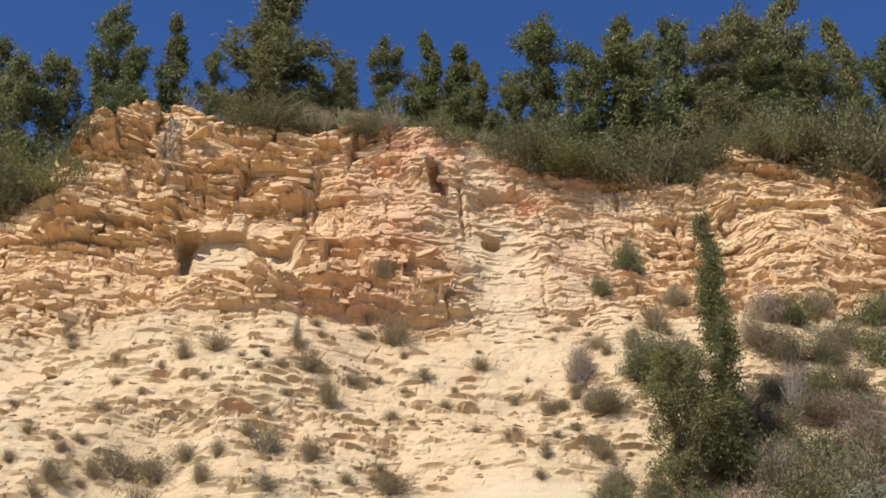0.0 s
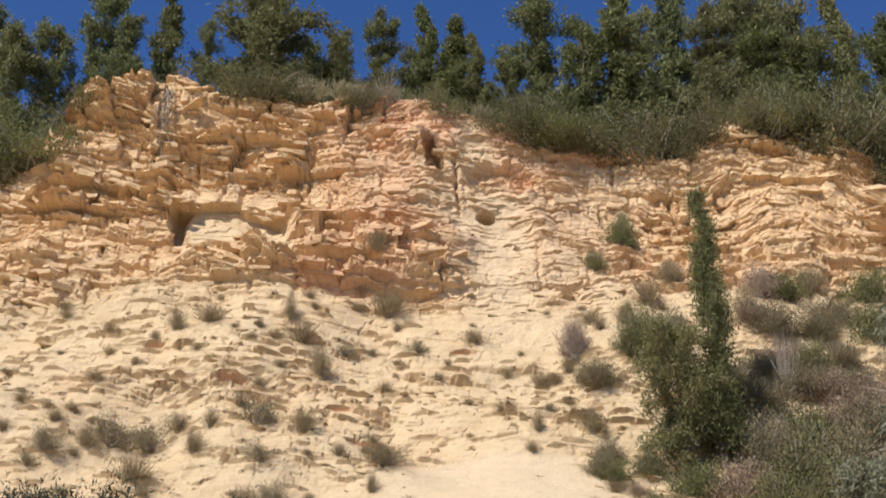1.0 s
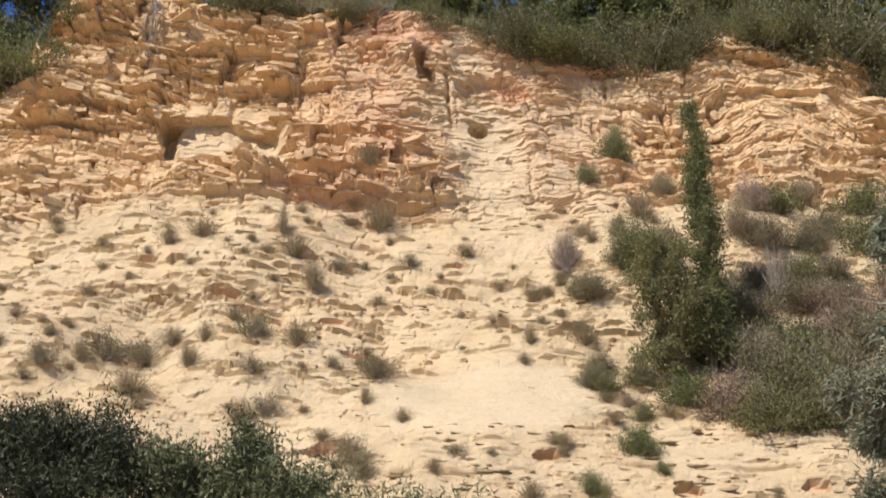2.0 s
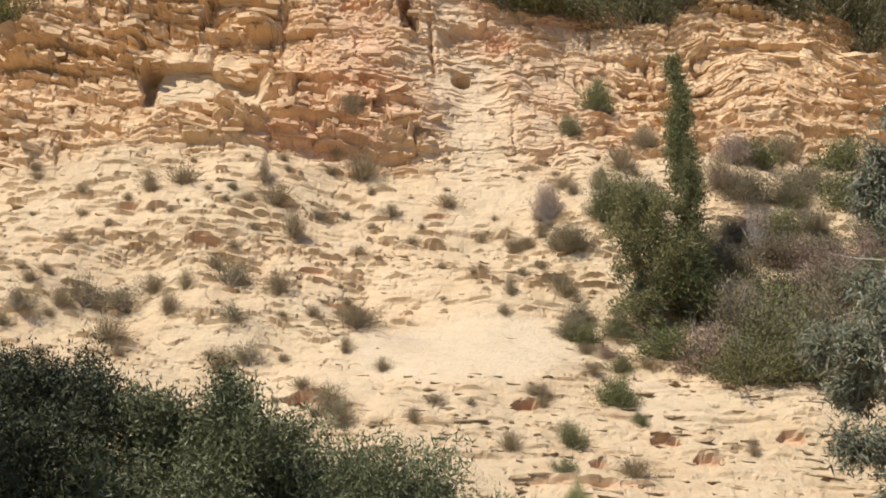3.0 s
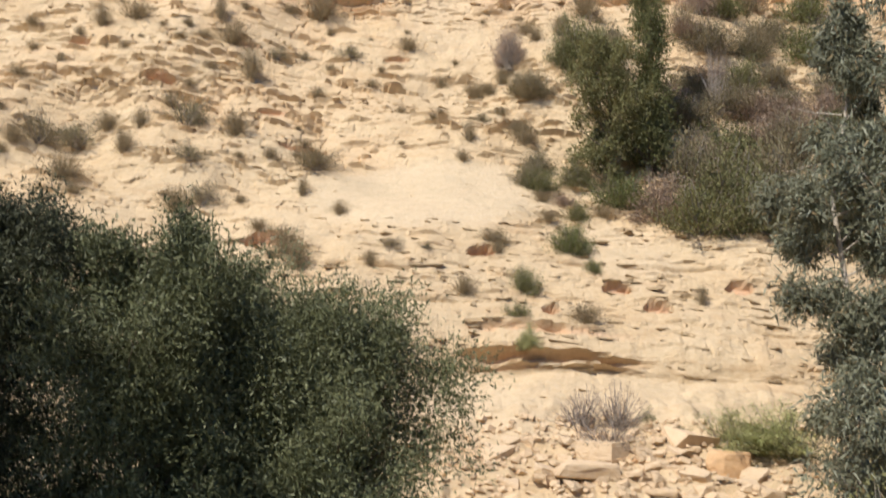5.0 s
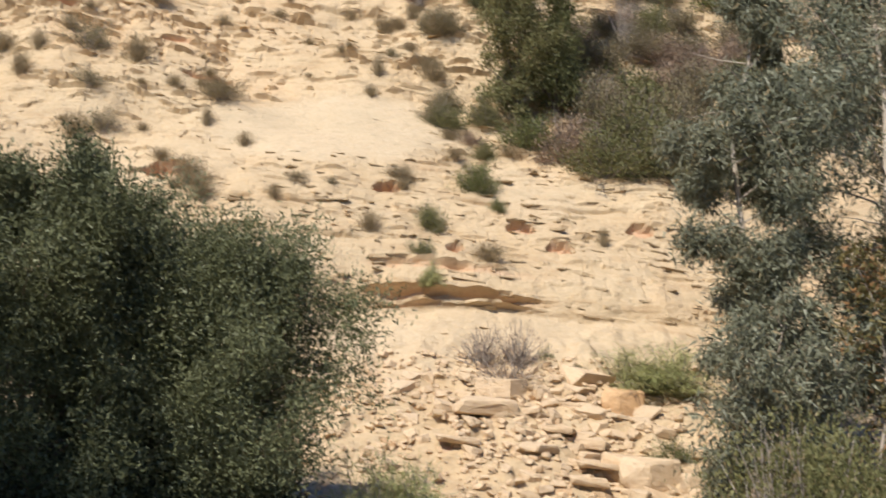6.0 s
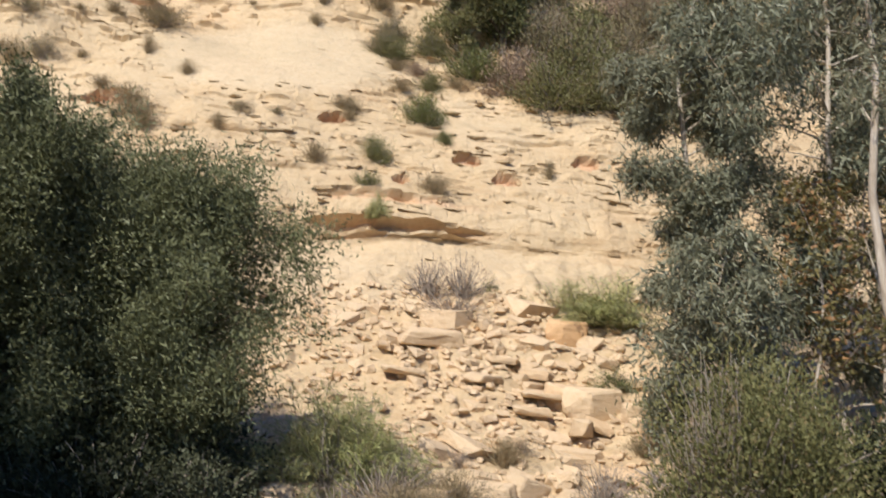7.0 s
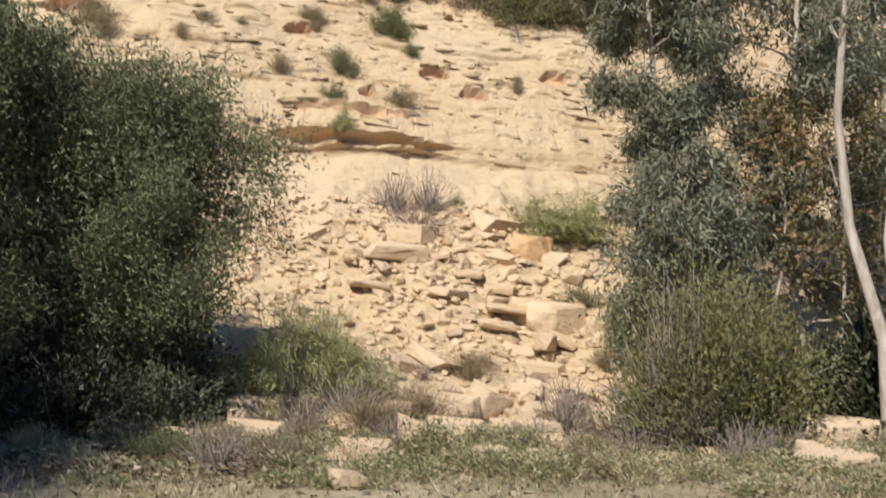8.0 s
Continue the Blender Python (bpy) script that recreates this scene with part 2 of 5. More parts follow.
# ---- the cliff: a talus apron, a broken slope and a steep bedded wall
PROFILE_Y = (13.2, 14.9, 17.8, 20.7, 24.5, 27.0, 27.35, 28.6, 33.5, 39.3, 41.2, 42.5)
PROFILE_Z = (-0.35, -0.02, 0.5, 1.5, 3.4, 4.75, 5.6, 6.8, 12.5, 20.3, 24.0, 31.0)
RIM_X = (-24.0, -18.8, -17.5, -16.7, -15.6, -13.9, -11.7, -9.6, -7.6, -2.1, 0.4, 2.4, 4.1, 7.7, 9.6, 11.2, 13.0, 15.9, 17.4, 18.9, 30.0)
RIM_Z = (25.5, 26.9, 27.7, 28.1, 30.6, 31.1, 31.8, 31.1, 31.4, 31.2, 30.8, 30.0, 29.7, 29.1, 28.1, 29.2, 30.2, 30.0, 28.6, 27.4, 27.0)


def rim_height(x):
    return np.interp(x, RIM_X, RIM_Z)


def bed_cells(P, X, seed, thickness, shortest, longest):
    """Cuts the rock into beds and the beds into blocks. For each point: its block and bed, how far along the block (0 to 1) and up the bed it lies, and the block's length."""
    rng = np.random.default_rng(seed)
    edges = np.cumsum(rng.choice(thickness, 900)) - 30
    bed = np.searchsorted(edges, P)
    lo, hi = edges[np.clip(bed - 1, 0, 899)], edges[np.clip(bed, 0, 899)]
    up = np.clip((P - lo) / np.maximum(hi - lo, 1e-3), 0, 1)
    length = shortest + (longest - shortest) * hashed(bed, bed * 0 + 2, seed + 5)
    lean = (hashed(bed, bed * 0 + 4, seed + 6) - 0.5) * 0.7
    run = (X + 19.0 * hashed(bed, bed * 0 + 1, seed + 6) + lean * (P - lo)) / length
    block = np.floor(run)
    return block, bed, run - block, up, length


def blocks(P, X, seed, thickness, shortest, longest, gap):
    """Broken beds: every block stands out by its own amount with a face tilted its own way; the joints beside it and the parting under it are open here and there."""
    block, bed, along, up, length = bed_cells(P, X, seed, thickness, shortest, longest)
    r1, r2, r3, r4 = (hashed(block, bed, seed + 9 + q) for q in range(4))
    face = (r1 - 0.5) + (r2 - 0.5) * (along - 0.5) * 0.9 + (0.15 - r3 * 0.75) * (up - 0.5)
    side = np.minimum(along, 1 - along) * length
    joint = np.exp(-(side / gap) ** 2) * step(0.35, 0.7, hashed(block + (along > 0.5), bed, seed + 14))
    parting = (1 - step(0.0, 0.2, up)) * step(0.4, 0.6, r4)
    return face, joint, parting, r4, hashed(bed, bed * 0, seed + 3)


def lenses(P, X, seed, thickness, shortest, longest, share):
    """Thin slabs that stand out of a flush slope: thickest along their lower edge and cut off sharply below."""
    block, bed, along, up, length = bed_cells(P, X, seed, thickness, shortest, longest)
    r1, r2, r3 = (hashed(block, bed, seed + 9 + q) for q in range(3))
    u = (along - 0.35 - 0.3 * r2) / (0.18 + 0.26 * r3)
    body = np.clip(1 - u * u, 0, 1) ** 0.6
    return (r1 < share) * body * (1 - up) ** 0.7 * (0.4 + 0.6 * r3)


def cliff_grid():
    xs = np.concatenate([np.arange(-26, -19, 0.22), np.arange(-19, 17.5, 0.06), np.arange(17.5, 34, 0.22)])
    py, pz = np.array(PROFILE_Y), np.array(PROFILE_Z)
    arc = np.concatenate([[0], np.cumsum(np.hypot(np.diff(py), np.diff(pz)))])
    high = np.interp(19.6, pz, arc)
    s = np.concatenate([np.arange(0, high, 0.064), np.arange(high, arc[-1], 0.045)])
    by, bz = np.interp(s, arc, py), np.interp(s, arc, pz)
    soft = np.ones(9) / 9
    by, bz = (np.convolve(np.pad(q, 4, mode="edge"), soft, "valid") for q in (by, bz))
    X, Y0 = np.meshgrid(xs, by, indexing="ij")
    Z0 = np.broadcast_to(bz, X.shape).copy()
    top = np.clip((Z0 - 20.3) / (31.0 - 20.3), 0, 1)
    Z = np.where(Z0 > 20.3, 20.3 + top * (rim_height(X) - 20.3), Z0)
    ty, tz = np.gradient(by, s), np.gradient(bz, s)
    ln = np.hypot(ty, tz)
    ny, nz = np.broadcast_to(-tz / ln, X.shape), np.broadcast_to(ty / ln, X.shape)

    # where each kind of rock lies
    wall = step(19.6, 21.0, Z + 0.5 * fractal(X * 0.5, Z * 0.5, 31))
    left_wall = step(18.9, 22.0, Z + 0.9 * fractal(X * 0.4, Z * 0.4, 32)) * (1 - step(-4.2, 2.4, X + 0.25 * (Z - 25) + fractal(X * 0.35, Z * 0.35, 7, 4) * 3))
    right_wall = wall * step(6.0, 9.0, X + fractal(X * 0.3, Z * 0.3, 8) * 1.5)
    chute = 0.85 * blob(X, Z, 2.2 - 0.12 * (Z - 22), 23.0, 1.5, 5.6, 0.7, 11, 0.7) * (1 - left_wall * 0.5)
    patch = blob(X, Z, 1.7, 10.8, 3.2, 1.55, 0.15, 13, 0.25)
    fan = np.maximum(blob(X, Z, 4.2, 4.2, 3.6, 0.9, 0.3, 14, 0.35), 0.8 * blob(X, Z, 7.2, 8.6, 1.5, 1.0, 0.4, 12, 0.35))
    talus = 1 - step(3.4, 5.2, Z + fractal(X * 0.4, Z * 0.4, 15) * 0.6)
    smooth = np.clip(chute * 0.6 + patch + fan * 0.75 + talus * 0.7, 0, 1)

    # beds: tilted, folded on the right, of uneven thickness, broken into blocks
    dip = 0.05 * X + 0.22 * left_wall * (X + 10) * 0.35
    fold = right_wall * 1.3 * np.exp(-((X - 14.3) / 2.6) ** 2)
    warp = fractal(X * 0.2, Z * 0.3, 21, 4) * 0.75 + fractal(X * 0.7, Z * 0.9, 22, 3) * 0.2
    P = Z + dip - fold + warp * (0.35 + 0.65 * wall)
    jag_x, jag_p = fractal(X * 2.3, Z * 2.3, 44, 4) * 0.14, fractal(X * 2.6, Z * 2.6, 46, 4) * 0.055
    big, big_joint, big_part, big_kind, big_bed = blocks(P + jag_p * 1.5, X + jag_x * 1.5, 4, (0.5, 0.7, 0.95, 1.3), 0.9, 3.4, 0.07)
    mid, mid_joint, mid_part, mid_kind, mid_bed = blocks(P + jag_p, X + jag_x, 24, (0.2, 0.28, 0.4), 0.4, 1.6, 0.05)
    thin, _, thin_part, _, _ = blocks(P + jag_p * 0.6, X + jag_x, 14, (0.09, 0.12, 0.17), 0.5, 1.8, 0.04)
    rough_wall = np.clip(left_wall + right_wall * 0.85 + wall * 0.34 * (1 - chute), 0, 1) * (1 - 0.8 * smooth)
    worn = step(-0.3, 0.35, fractal(X * 0.28, Z * 0.4, 51, 4))
    leafy = step(0.3, 0.75, big_kind)
    D = rough_wall * (0.36 + 0.7 * worn) * (1 + 0.35 * left_wall) * (big * 0.62 + (big_bed - 0.5) * 0.3 + mid * (0.1 + 0.24 * (1 - leafy)) + (mid_bed - 0.5) * 0.12 + thin * (0.12 + 0.26 * leafy)
                      - 0.3 * big_part - 0.16 * mid_part - 0.14 * thin_part - 0.4 * big_joint - 0.16 * mid_joint)
    # the slope below: flush, with short thin slabs standing proud, in swarms along some beds
    spread = 0.3 + 0.7 * step(-0.15, 0.3, fractal(X * 0.25, Z * 0.55, 52, 4))
    swarm = blob(X, Z, -7.4, 15.3, 4.6, 0.75, 0.35, 54, 0.4) + 0.25 * blob(X, Z, 9.0, 8.0, 4.0, 1.6, 0.4, 55, 0.4) + 0.6 * step(0.25, 0.5, fractal(X * 0.12, Z * 0.5, 56, 3))
    slope = (1 - rough_wall) * (1 - 0.95 * smooth)
    share = np.clip(0.26 * spread + 0.4 * swarm, 0, 0.65)
    Q = P + jag_p * 0.8
    D = D + slope * (0.45 + 0.55 * step(8.0, 11.0, Z)) * (0.24 * lenses(Q, X + jag_x, 34, (0.14, 0.2, 0.32), 0.8, 2.6, share * 0.75) + 0.21 * lenses(Q, X + jag_x, 64, (0.08, 0.11, 0.15), 0.4, 1.4, share)
                     + 0.05 * mid + (mid_bed - 0.5) * 0.05 - 0.05 * mid_part * spread - 0.07 * mid_joint * step(0.5, 0.8, mid_kind))
    # long thin seams across the slope
    for x0, x1, z, deep in SEAMS:
        at = z + 0.06 * fractal(X * 0.8, X * 0 + z, 59, 3) - 0.03 * (X - x0)
        on = step(x0 - 0.4, x0 + 0.3, X) * (1 - step(x1 - 0.3, x1 + 0.4, X)) * step(-0.35, 0.0, fractal(X * 1.4, X * 0 + z, 60, 3))
        D = D - deep * on * np.exp(-((Z - at) / 0.05) ** 2) + 0.6 * deep * on * step(0.0, 0.06, Z - at) * (1 - step(0.1, 0.5, Z - at))
    face, chunk = big_bed, mid_kind

    # large shapes
    D = D + fractal(X * 0.13, Z * 0.16, 61, 3) * 1.0 * (1 - 0.6 * talus) + fractal(X * 0.45, Z * 0.5, 62, 4) * (0.2 + 0.14 * wall) * (1 - 0.6 * patch)
    D = D + fractal(X * 2.2, Z * 2.6, 63, 4, 0.6) * (0.05 + 0.07 * rough_wall) * (1 - 0.75 * smooth)
    D = D + left_wall * 0.55 - chute * 0.3
    D = D + 0.45 * right_wall * step(26.5, 28.0, Z)
    # the roofed hollow, with its lit floor, and the two slabs that roof it
    roof = 24.9 - 0.5 * step(-8.2, -7.5, X) - 0.5 * step(-7.2, -5.9, X) + 0.16 * fractal(X * 1.3, X * 0.0, 71, 4)
    edge = X + 0.1 * (Z - 24) + 0.3 * fractal(Z * 1.2, Z * 0.0, 77, 3)
    hollow = step(-10.62, -10.45, edge) * (1 - step(-6.4, -5.6, X - 0.4 * (24 - Z))) * (1 - step(-0.05, 0.03, Z - roof)) * step(22.5, 22.9, Z + 0.1 * (X + 10) + 0.15 * fractal(X, Z, 70, 3))
    sunk = np.clip((roof - Z) / 1.9, 0, 1)
    cheek = 1 - step(-10.35, -9.75, edge)
    floor_in = 0.3 - 0.34 * (1 - sunk) - 0.8 * cheek + 0.16 * fractal(X * 1.2, Z * 1.2, 69, 5) + 0.08 * mid - 0.06 * mid_part
    D = D * (1 - hollow) + hollow * floor_in
    lip = step(-10.5, -10.3, X) * (1 - step(-6.2, -5.9, X)) * step(0.0, 0.05, Z - roof) * (1 - step(0.85, 1.15, Z - roof + 0.2 * fractal(X, Z, 68, 3)))
    D = D * (1 - 0.75 * lip) + lip * (0.46 + 0.12 * fractal(X * 0.8, Z * 0.8, 67, 3) - 0.25 * np.exp(-((X + 7.9) / 0.12) ** 2))
    # the dark slot and the hole at the head of the chute
    slot = blob(X, Z, -0.25 - 0.2 * (Z - 28), 27.9, 0.34, 0.95, 0.3, 73, 0.35)
    hole = blob(X, Z, 1.95, 24.75, 0.3, 0.28, 0.3, 74, 0.3)
    D = D - 1.3 * slot - 1.4 * hole + 0.35 * blob(X, Z, -0.9, 28.2, 0.7, 0.9, 0.4, 75, 0.3)
    red_bay = blob(X, Z, 2.6, 26.9, 1.3, 0.9, 0.25, 76, 0.25)
    D = D - 0.45 * red_bay
    # the undercut brow at the foot of the wall, and the ledge low on the slope
    brow = np.exp(-((Z - 20.75 + 0.03 * X) / 0.35) ** 2) * step(-7.5, -4.5, X) * (1 - step(-0.8, 1.2, X))
    under = np.exp(-((Z - 20.15 + 0.03 * X) / 0.22) ** 2) * step(-5.6, -4.6, X) * (1 - step(-3.2, -2.2, X))
    D = D + 0.3 * brow - 0.4 * under
    low = step(2.0, 3.2, X) * (1 - step(5.2, 7.2, X)) * (0.6 + 0.4 * step(-0.3, 0.2, fractal(X * 1.1, Z * 0.6, 82, 3)))
    level = 5.42 - 0.03 * (X - 4) + 0.05 * fractal(X * 1.5, X * 0, 81, 3)
    shelf = low * 0
    for k, (top, bottom, push) in enumerate(((0.0, -0.1, 0.28), (-0.1, -0.27, -0.32), (-0.27, -0.37, 0.2), (-0.37, -0.5, -0.26), (0.5, 0.42, 0.22), (0.42, 0.3, -0.16))):
        ragged_edge = 0.03 * fractal(X * 3.0, X * 0 + k, 84 + k, 3)
        band = step(bottom - 0.02, bottom + 0.02, Z - level + ragged_edge) * (1 - step(top - 0.02, top + 0.02, Z - level + ragged_edge))
        reach = step(-0.5, 0.1, fractal(X * 0.9, X * 0 + k, 87 + k // 2, 3)) if k > 1 else 1.0
        D = D + low * band * reach * push * (0.75 + 0.4 * fractal(X * 2.2, X * 0 + k, 91 + k, 3))
        shelf = np.maximum(shelf, low * band * (push < 0) * 0.35)
    # shallow lens-shaped scars where slabs fell
    for cx, cz, rx, rz, deep in SCARS:
        r = np.hypot((X - cx) / rx, (Z - cz) / rz) + 0.55 * fractal(X * 2.4, Z * 4.0, 90, 4)
        D = D - 0.7 * deep * (1 - step(0.8, 1.0, r)) + 0.08 * np.exp(-(((X - cx) / rx) ** 2 + ((Z - cz - rz * 1.25) / (rz * 0.5)) ** 2))
    # upright joints
    for jx, z0, z1, lean, deep in JOINTS:
        at = jx + lean * (Z - z0) + 0.12 * fractal(Z * 1.3, Z * 0 + jx, 95, 3)
        on = step(z0 - 0.3, z0 + 0.2, Z) * (1 - step(z1 - 0.2, z1 + 0.3, Z))
        D = D - deep * on * np.exp(-((X - at) / 0.08) ** 2) * step(-0.4, 0.1, fractal(Z * 1.1, Z * 0 + jx, 94, 3))
    # rubble on the talus
    rubble = fractal(X * 1.1, Y0 * 1.3, 97, 4)
    D = D + talus * (0.16 * rubble + 0.22 * np.maximum(fractal(X * 2.1, Y0 * 2.4, 98, 2), 0))
    D = D * step(-0.4, 0.3, Z + 0.3)

    ochre = np.clip(blob(X, Z, 0.6, 30.5, 4.4, 1.5, 0.35, 101, 0.6) + blob(X, Z, -1.8, 26.0, 1.1, 3.6, 0.6, 102, 0.8) * 0.55 + blob(X, Z, 3.0, 28.2, 2.6, 1.3, 0.5, 105, 0.7) * 0.6
                    + red_bay * 0.8 + blob(X, Z, -3.6, 20.6, 2.2, 0.45, 0.4, 103, 0.6) * 0.6 + blob(X, Z, 6.8, 28.6, 1.8, 0.8, 0.4, 104, 0.6) * 0.85, 0, 1)
    ochre = np.maximum(ochre * (1 - 0.45 * chute), 0.36 * step(18.5, 23.0, Z + fractal(X * 0.4, Z * 0.4, 106)) * (1 - step(4.0, 8.0, np.abs(X - 1.8))))
    for cx, cz, rx, rz, deep in SCARS:
        ochre = np.maximum(ochre, 0.5 * (1 - step(0.8, 1.05, np.hypot((X - cx) / rx, (Z - cz) / rz) + 0.55 * fractal(X * 2.4, Z * 4.0, 90, 4))))
    ochre = np.maximum(ochre, shelf)
    warm = np.clip((left_wall * 0.85 + right_wall * 0.85 + wall * 0.25) * (1 - 0.9 * hollow) * (1 - 0.8 * chute)
                   + 0.35 * step(0.1, 0.6, fractal(X * 0.35, Z * 0.5, 105, 4)) * (1 - talus), 0, 1)
    # hollow term: dusty floor, its tint kept pale so that it reads as sunlit
    dust = np.clip(patch * 0.8 + fan * 0.5 + hollow * 0.15 + chute * 0.5 + 0.35 * wall * (1 - left_wall) * (1 - right_wall), 0, 1)
    tilt = -np.arctan2(np.gradient(P, axis=0) / np.gradient(X, axis=0), 1.0)
    return xs, np.stack([X, Y0 + ny * D, Z + nz * D], -1), ochre, warm, dust, face * 0.6 + chunk * 0.4, rough_wall * (1 - hollow), slope * spread * (1 - talus), tilt


# x, z, half width, half height, depth
SCARS = (
    (-2.6, 8.75, 0.55, 0.3, 0.5), (3.1, 8.45, 0.42, 0.2, 0.38), (6.45, 7.25, 0.42, 0.14, 0.3), (7.3, 6.6, 0.36, 0.16, 0.3), (9.6, 7.4, 0.4, 0.16, 0.3),
    (-4.2, 17.2, 0.6, 0.14, 0.3), (-3.0, 14.2, 0.5, 0.1, 0.22), (0.9, 17.3, 0.6, 0.1, 0.25), (-9.6, 16.8, 0.5, 0.12, 0.25), (-6.6, 15.1, 0.55, 0.12, 0.25),
    (4.6, 6.4, 0.3, 0.18, 0.35), (-1.9, 12.9, 0.7, 0.1, 0.2), (-2.4, 28.4, 0.7, 0.5, 0.4), (14.6, 28.4, 0.7, 0.35, 0.45),
)
# from x, to x, z, depth
SEAMS = ((-11.5, -4.5, 15.6, 0.12), (-9.0, -3.0, 15.0, 0.14), (-1.5, 4.2, 13.0, 0.12), (-13.5, -9.5, 17.0, 0.1), (-6.5, -2.4, 14.6, 0.12), (0.5, 3.2, 16.6, 0.1),
         (-4.6, -1.6, 18.3, 0.1), (-13.0, -10.0, 15.4, 0.1), (2.0, 4.2, 14.0, 0.1), (5.0, 9.5, 8.1, 0.08), (6.5, 10.5, 6.2, 0.08), (-2.0, 1.4, 7.6, 0.1), (-2.5, 2.2, 6.6, 0.1))
# x, lowest z, highest z, lean, depth
JOINTS = (
    (-11.9, 25.8, 30.8, 0.03, 0.55), (-3.9, 27.2, 30.8, 0.02, 0.45), (-5.3, 25.0, 28.0, 0.05, 0.35), (-8.7, 25.0, 28.0, 0.1, 0.3), (-3.3, 13.4, 16.4, -0.05, 0.16),
    (-14.2, 14.6, 16.0, 0.2, 0.45), (-4.7, 21.3, 25.5, 0.1, 0.3), (7.2, 24.0, 27.5, 0.05, 0.3), (0.9, 25.0, 28.5, -0.08, 0.3), (-13.0, 22.0, 26.0, -0.03, 0.3),
)

GRID_X, GRID, OCHRE, WARM, FINE_DUST, BED, WALL_PART, SLOPE_PART, TILT = cliff_grid()


def cliff():
    nx, ns = GRID.shape[:2]
    i, j = np.meshgrid(np.arange(nx - 1), np.arange(ns - 1), indexing="ij")
    F = np.stack([i * ns + j, (i + 1) * ns + j, (i + 1) * ns + j + 1, i * ns + j + 1], -1).reshape(-1, 4)
    me = mesh_from("cliff", GRID.reshape(-1, 3), [F], CLIFF, False)
    for name, values in (("ochre", OCHRE), ("warm", WARM), ("dust", FINE_DUST), ("bed", BED)):
        me.attributes.new(name, "FLOAT", "POINT").data.foreach_set("value", values.astype(np.float32).ravel())
    return tagged(new("cliff", me), "layered cream and ochre marl cliff above a rubble slope", "cliff", kind="structure")


CLIFF_OB = cliff()


def on_cliff(x, z):
    """The cliff's point at x and height z."""
    i = int(np.clip(np.searchsorted(GRID_X, x), 0, len(GRID_X) - 1))
    col = GRID[i]
    k = int(np.argmax(col[:, 2] >= z)) if (col[:, 2] >= z).any() else len(col) - 1
    return col[k]


def foot_z(x, y):
    """The height of the ground at x, y: the verge, or the toe of the talus where that lies higher."""
    col = GRID[int(np.clip(np.searchsorted(GRID_X, x), 0, len(GRID_X) - 1))]
    return max(-0.06, float(np.interp(y, col[:200, 1], col[:200, 2])) if y > col[0, 1] else -0.06)


def plateau():
    """Starts at the cliff's own top edge and runs back."""
    step_x = 6
    edge = np.concatenate([[[-70.0, 42.6, rim_height(-70.0)]], GRID[::step_x, -1], GRID[-1:, -1], [[70.0, 42.6, rim_height(70.0)]]])
    back = np.concatenate([[0.0, 0.4, 0.9, 1.6], np.arange(2.5, 9, 1.0), np.arange(10, 90, 5)])
    X = np.repeat(edge[:, :1], len(back), 1)
    Y = edge[:, 1:2] + back
    Z = edge[:, 2:3] * (1 - step(0, 1.6, back)) + (rim_height(X) - 0.25 + (Y - 42.5) * 0.1) * step(0, 1.6, back)
    Z = Z + 0.2 * fractal(X * 0.5, Y * 0.5, 120) * step(0.3, 2.5, back)
    ns = len(back)
    i, j = np.meshgrid(np.arange(len(edge) - 1), np.arange(ns - 1), indexing="ij")
    F = np.stack([i * ns + j, (i + 1) * ns + j, (i + 1) * ns + j + 1, i * ns + j + 1], -1).reshape(-1, 4)
    me = mesh_from("ground_plateau", np.stack([X, Y, Z], -1).reshape(-1, 3), [F], SOIL, True)
    tagged(new("ground_plateau", me), "scrub-covered ground above the cliff rim", "ground", kind="structure")


plateau()


def plateau_z(x, y):
    return float(rim_height(x)) - 0.25 + (y - 42.5) * 0.1


